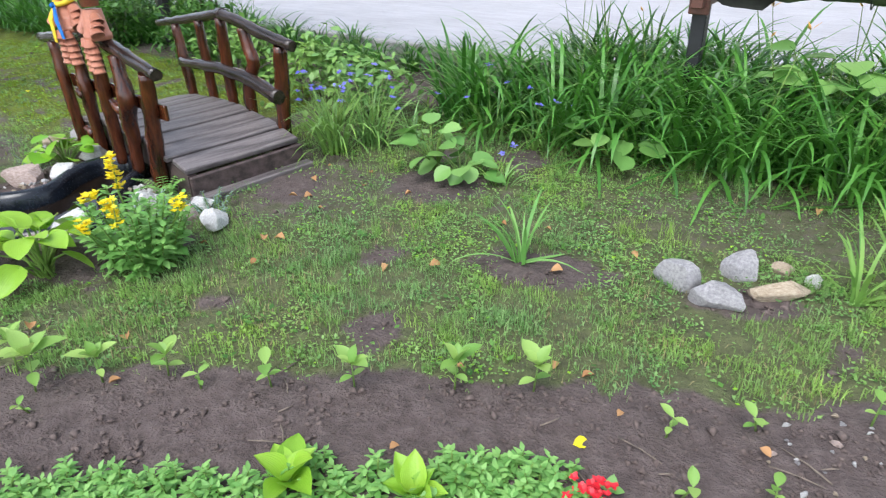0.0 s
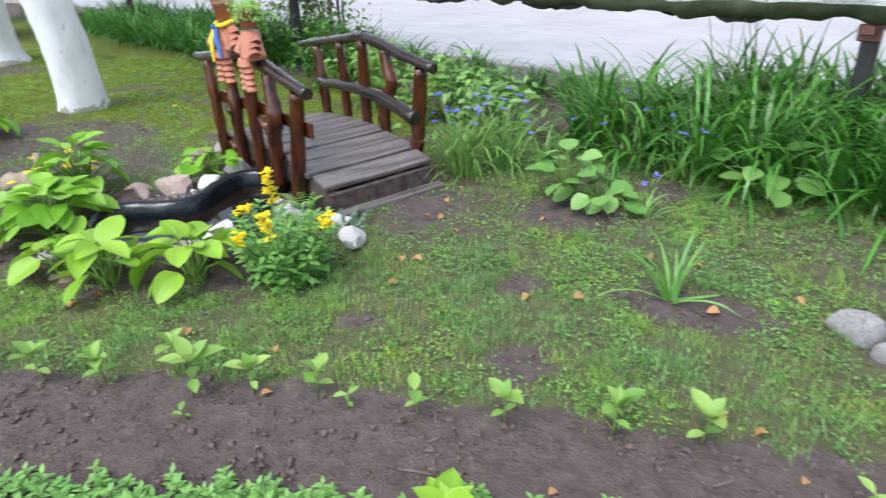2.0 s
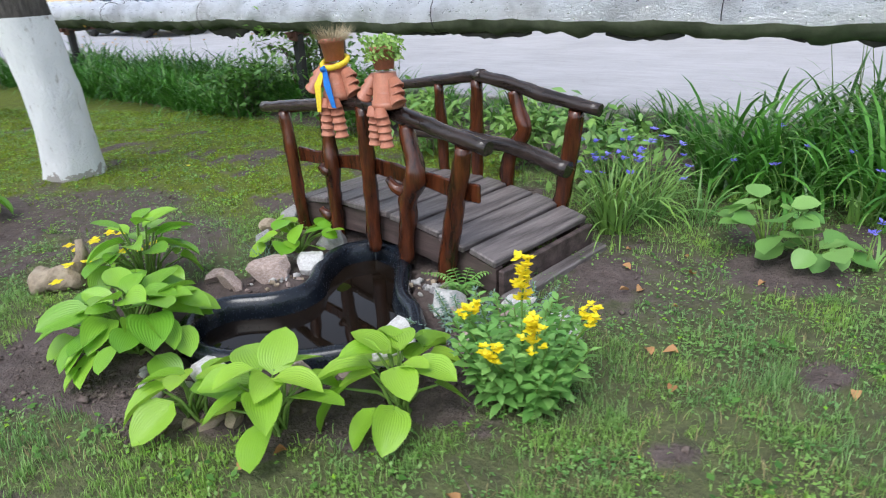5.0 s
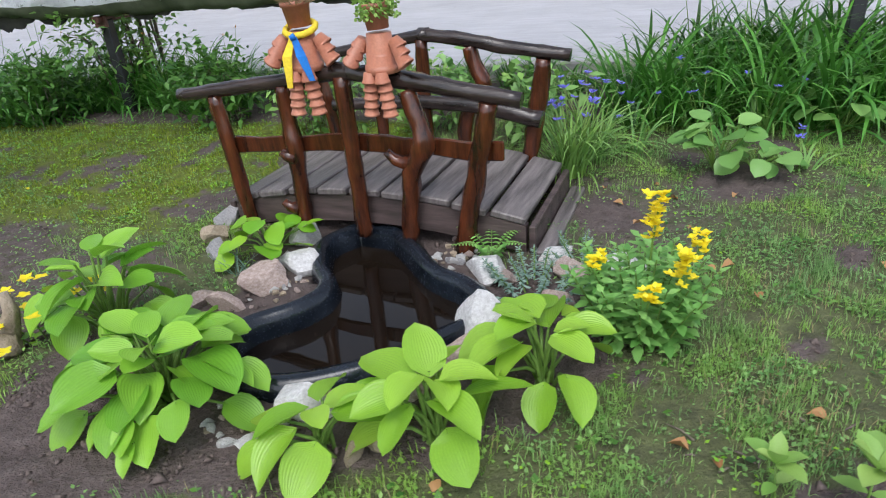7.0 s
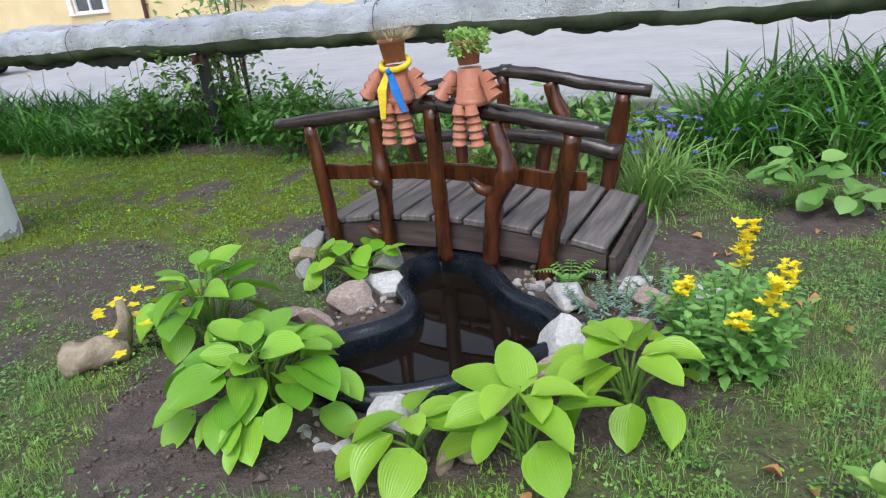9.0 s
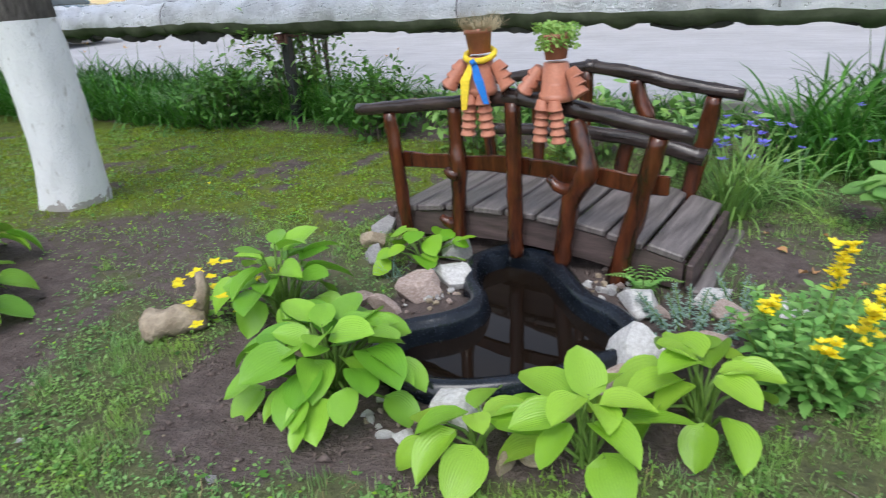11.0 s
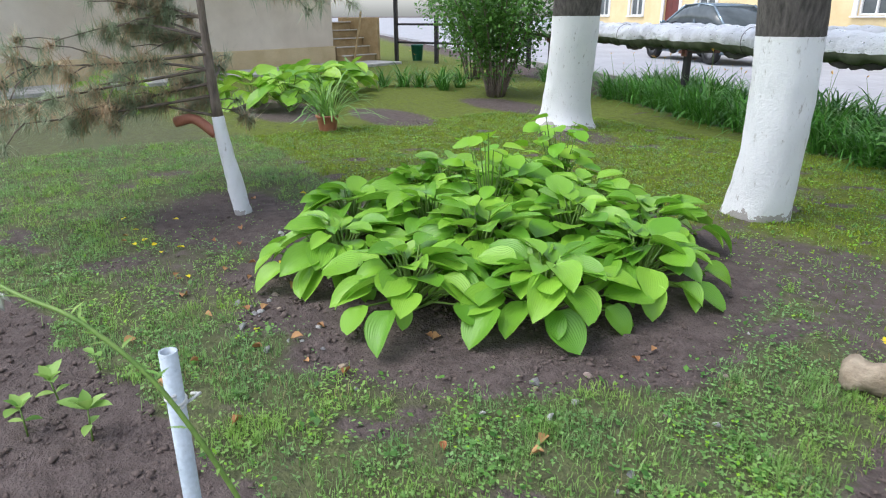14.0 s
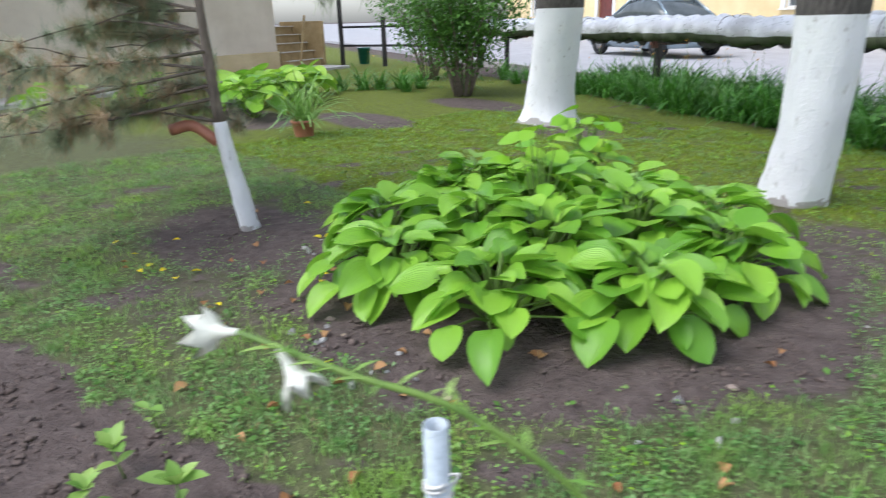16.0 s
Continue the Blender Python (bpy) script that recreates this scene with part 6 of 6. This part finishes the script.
# ---- litter on the ground ----
def build_litter():
    rng = random.Random(12)
    dead = [leaf_mesh("dead_leaf", M["dead"], oval, 4, 2, 0.6, 0.3 * k, 0.05, 80 + k) for k in range(2)]
    gold = leaf_mesh("yellow_leaf", M["yellow"], oval, 4, 2, 0.3, 0.1, 0.02, 83)
    spots = [(0.24, 1.95, 1), (-1.22, 1.82, 0), (-0.25, 1.78, 0), (0.32, 1.68, 0), (-4.80, 4.72, 1), (-2.3, 2.02, 0), (-2.4, 1.96, 0), (-1.36, 3.32, 0), (-1.22, 3.2, 0), (-1.75, 1.95, 0), (-1.7, 1.88, 0), (-1.35, 2.0, 0), (-4.55, 2.15, 0), (-4.6, 2.3, 0), (-4.0, 1.05, 1), (-4.1, 0.98, 1), (-5.0, 0.75, 0), (-5.6, 0.95, 1)]
    spots += [(rng.uniform(-1.6, 1.2), rng.uniform(2.0, 3.9), 0) for _ in range(22)] + [(rng.uniform(-6.5, -3.6), rng.uniform(0.5, 1.6), 0) for _ in range(34)] + [(rng.uniform(-8.5, -6.2), rng.uniform(0.6, 2.0), rng.randrange(2)) for _ in range(24)]
    for x, y, kind in spots:
        if float(pond_gap(np.array([x]), np.array([y]))[0]) < 0.1:
            continue
        s = rng.uniform(0.03, 0.055)
        me = gold if kind else dead[rng.randrange(2)]
        ob = new("fallen_leaf", me)
        ob.matrix_basis = Matrix.Translation((x, y, ground_z(x, y) + 0.012)) @ turn_to(rng.uniform(0, 6), rng.uniform(-0.1, 0.3), rng.uniform(-0.5, 0.5)) @ Matrix.Diagonal((s, s * 1.2, s, 1))
        tagged(ob, "fallen yellow leaf on the ground" if kind else "curled brown fallen leaf on the ground", "leaf", "fallen leaves")
    ob = new("fallen_leaf", gold)
    ob.matrix_basis = pose(-2.276, 2.947, -0.030) @ Matrix.Scale(0.06, 4)
    tagged(ob, "yellow leaf floating on the pond water", "leaf", "fallen leaves")
    for x, y, a, ln in ((-0.62, 1.72, 0.2, 0.10), (-0.1, 1.78, 2.2, 0.09), (0.42, 1.98, -0.5, 0.14), (0.30, 1.80, 2.2, 0.16), (0.85, 2.05, 2.4, 0.15), (-0.5, 1.66, -0.6, 0.08), (0.82, 2.0, -0.3, 0.14), *[(rng.uniform(-2.2, 1.2), rng.uniform(1.75, 2.05), rng.uniform(0, 3), rng.uniform(0.03, 0.09)) for _ in range(26)]):
        b = bmesh.new()
        d = Vector((math.cos(a), math.sin(a), 0)) * ln / 2
        z = ground_z(x, y) + 0.006
        tube(b, [Vector((x, y, z)) - d, Vector((x + 0.006, y, z + 0.004)), Vector((x, y, z)) + d], [0.0025, 0.003, 0.002], 5)
        tagged(part("twig", b, M["twig"]), "thin dry twig on bare soil", "twig", "twigs")


build_litter()


# ---- lawn: blades, weeds, clods ----
WAY_LINE = np.array([(0.4, 0.5), (-2.5, 0.75), (-3.8, 0.1)])


def way_gap(x, y):
    best = np.full(x.shape, 1e9)
    for (ax, ay), (bx, by) in zip(WAY_LINE, WAY_LINE[1:]):
        dx, dy = bx - ax, by - ay
        t = np.clip(((x - ax) * dx + (y - ay) * dy) / (dx * dx + dy * dy), 0, 1)
        best = np.minimum(best, np.hypot(x - ax - t * dx, y - ay - t * dy))
    return best


RNG = np.random.RandomState(77)


def spots_where(per_m2, keep, x0=-10.5, x1=2.2, y0=-0.3, y1=6.6):
    n = int(per_m2 * (x1 - x0) * (y1 - y0))
    x, y = RNG.uniform(x0, x1, n), RNG.uniform(y0, y1, n)
    ok = RNG.rand(n) < keep(x, y)
    x, y = x[ok], y[ok]
    far = (x - PIPE_AT.x) * BACK.x + (y - PIPE_AT.y) * BACK.y
    ok = far < 0.85
    near = (np.abs(x + 2.6) < 1.2) & (np.abs(y - 2.9) < 1.2)
    g = np.full(x.shape, 9.0)
    g[near] = pond_gap(x[near], y[near])
    ok &= g > 0.12
    return x[ok], y[ok]


def blades(name, label, x, y, h, w, material, lean=0.5):
    """Blades of two segments each, leaning every way."""
    n = len(x)
    z = height_at(x, y)
    az, la = RNG.uniform(0, 6.283, n), np.abs(RNG.normal(0, lean, n))
    h = h * RNG.uniform(0.55, 1.25, n)
    dx, dy = np.cos(az), np.sin(az)
    sx, sy = -np.sin(az) * w / 2, np.cos(az) * w / 2
    mx, mz = np.sin(la * 0.6) * h * 0.55, np.cos(la * 0.6) * h * 0.55
    tx, tz = mx + np.sin(np.minimum(la * 1.6, 1.75)) * h * 0.5, mz + np.cos(np.minimum(la * 1.6, 1.75)) * h * 0.5
    zero = np.zeros(n)
    v = np.stack([np.stack([x + sx, y + sy, z - 0.004], 1), np.stack([x - sx, y - sy, z - 0.004], 1),
                  np.stack([x + dx * mx + sx * 0.8, y + dy * mx + sy * 0.8, z + mz], 1), np.stack([x + dx * mx - sx * 0.8, y + dy * mx - sy * 0.8, z + mz], 1),
                  np.stack([x + dx * tx, y + dy * tx, z + np.maximum(tz, 0.004)], 1)], 1)
    f = np.array([(0, 1, 3), (0, 3, 2), (2, 3, 4)])[None] + (np.arange(n) * 5)[:, None, None]
    return tagged(raw_mesh(name, v.reshape(-1, 3), f.reshape(-1, 3), material), label, "grass", kind="stuff")


def thick(x, y):
    """How thickly grass grows."""
    s = soil_at(x, y)
    return np.clip(1 - 1.5 * s, 0, 1) * np.clip(0.52 + 0.7 * wave(x, y, 0.5, 31) + 0.8 * wave(x, y, 0.14, 32), 0.03, 1)


def near_keep(x, y):
    d = way_gap(x, y)
    return thick(x, y) * np.where(d < 2.4, 1.0, np.where(d < 3.6, 0.6, 0.38)) * (1 - 0.75 * moss_at(x, y))




def tufted(x, y, each, spread):
    """The same number of feet, gathered into tufts."""
    pick = RNG.randint(0, len(x), max(len(x) // each, 1))
    who = RNG.randint(0, len(pick), len(x))
    r = spread * (0.4 + 1.2 * RNG.rand(len(pick)))[who]
    return x[pick][who] + RNG.normal(0, 1, len(x)) * r, y[pick][who] + RNG.normal(0, 1, len(x)) * r


x, y = tufted(*spots_where(13500, near_keep), 9, 0.025)
tall = 0.036 + 0.020 * np.clip(wave(x, y, 0.6, 33), -0.6, 1) + 0.012 * np.clip(wave(x, y, 0.12, 39), -1, 1)
blades("lawn_grass", "short uneven green lawn grass", x, y, tall, 0.0033, M["blade"], 0.85)
x, y = spots_where(2200, lambda x, y: near_keep(x, y) * np.clip(wave(x, y, 0.7, 34) + 0.2, 0, 1))
blades("dry_grass", "dry straw-coloured blades in the lawn", x, y, np.full(len(x), 0.045), 0.0030, M["dry_blade"], 0.9)
x, y = spots_where(4600, lambda x, y: np.clip(1 - 1.5 * soil_at(x, y), 0.0, 1) * moss_at(x, y) * np.clip(0.55 + 0.9 * wave(x, y, 0.32, 35) + 0.5 * wave(x, y, 0.11, 37), 0.02, 1))
blades("mossy_lawn", "low yellow-green mossy lawn under the trees", x, y, 0.022 + 0.012 * np.clip(wave(x, y, 0.4, 38), -1, 1), 0.007, M["moss"], 0.9)
x, y = spots_where(1100, lambda x, y: np.clip(wave(x, y, 0.9, 36) - 0.05, 0, 1) * np.clip(1 - 1.2 * soil_at(x, y), 0, 1) * (x > -3.5))
x, y = tufted(x, y, 14, 0.02)
blades("tall_grass", "longer fresh grass tufts in the lawn", x, y, np.full(len(x), 0.075), 0.0032, M["blade"], 0.4)


def weeds(name, label, per, keep, size, material, high=0.02):
    x, y = spots_where(per, keep)
    n = len(x)
    z = height_at(x, y) + RNG.uniform(0.003, high, n)
    az, tilt, s = RNG.uniform(0, 6.283, n), RNG.normal(0, 0.35, n), size * RNG.uniform(0.6, 1.3, n)
    c, d = np.cos(az), np.sin(az)
    pts = np.array([(0, 0), (0.45, 0.36), (1, 0), (0.45, -0.36)])
    v = np.stack([np.stack([x + s * (c * px - d * py), y + s * (d * px + c * py), z + s * tilt * (px - 0.4) + 0.12 * s * abs(py)], 1) for px, py in pts], 1)
    f = np.array([(0, 1, 2, 3)])[None] + (np.arange(n) * 4)[:, None, None]
    return tagged(raw_mesh(name, v.reshape(-1, 3), f.reshape(-1, 4), material), label, "weeds", kind="stuff")


def weed_keep(x, y):
    d = way_gap(x, y)
    rich = np.clip(0.25 + 0.8 * wave(x, y, 0.45, 41) + 0.5 * ((y > 2.9) & (x > -1.2)) + 0.3 * (x < -3.3), 0.02, 1)
    return rich * np.clip(1.1 - 1.15 * soil_at(x, y), 0, 1) * np.where(d < 3.8, 1.0, 0.75) * (1 - 0.5 * moss_at(x, y))


weeds("clover", "clover and small round weeds in the lawn", 4600, weed_keep, 0.0145, M["weed"], 0.032)
weeds("ground_ivy", "broader dark green weed leaves in patches of the lawn", 900, lambda x, y: weed_keep(x, y) * np.clip(wave(x, y, 0.3, 44) + 0.15, 0, 1), 0.027, M["shrub"], 0.035)
weeds("moss_weeds", "small bright leaves in the mossy lawn", 1100, lambda x, y: moss_at(x, y) * np.clip(1.1 - soil_at(x, y), 0, 1) * np.clip(wave(x, y, 0.35, 45) + 0.2, 0, 1), 0.020, M["lime"], 0.02)
weeds("yellow_weeds", "yellow-green creeping weeds", 700, lambda x, y: weed_keep(x, y) * np.clip(wave(x, y, 0.8, 43) + 0.1, 0, 1), 0.016, M["lime"], 0.03)


def clods():
    """Crumbs of earth on the bare beds."""
    x, y = spots_where(4200, lambda x, y: np.clip(soil_at(x, y) * 1.4 - 0.5, 0, 1) * np.where(way_gap(x, y) < 2.6, 0.5, 0.06) * np.clip(0.5 + wave(x, y, 0.25, 51), 0.1, 1))
    n = len(x)
    base = np.array([(1, 0, 0), (-0.6, 0.8, 0), (-0.5, -0.8, 0.1), (0.1, 0.1, 0.9), (0.0, 0.0, -0.8)])
    tri = np.array([(0, 1, 3), (1, 2, 3), (2, 0, 3), (1, 0, 4), (2, 1, 4), (0, 2, 4)])
    s = np.abs(RNG.normal(0, 0.0072, n)) + 0.003
    jit = RNG.uniform(0.6, 1.4, (n, 5, 3))
    a = RNG.uniform(0, 6.283, n)
    c, d = np.cos(a)[:, None], np.sin(a)[:, None]
    q = base[None] * jit * s[:, None, None]
    v = np.stack([x[:, None] + c * q[..., 0] - d * q[..., 1], y[:, None] + d * q[..., 0] + c * q[..., 1], height_at(x, y)[:, None] + 0.7 * q[..., 2] + 0.15 * s[:, None]], -1)
    f = tri[None] + (np.arange(n) * 5)[:, None, None]
    tagged(raw_mesh("soil_clods", v.reshape(-1, 3), f.reshape(-1, 3), M["clod"]), "crumbs of dark earth on the bare beds", "soil", kind="stuff")


M["clod"] = surface("earth_clod", (0.085, 0.060, 0.052), (0.17, 0.13, 0.115), 30, 0.95, bump=0.6)
clods()
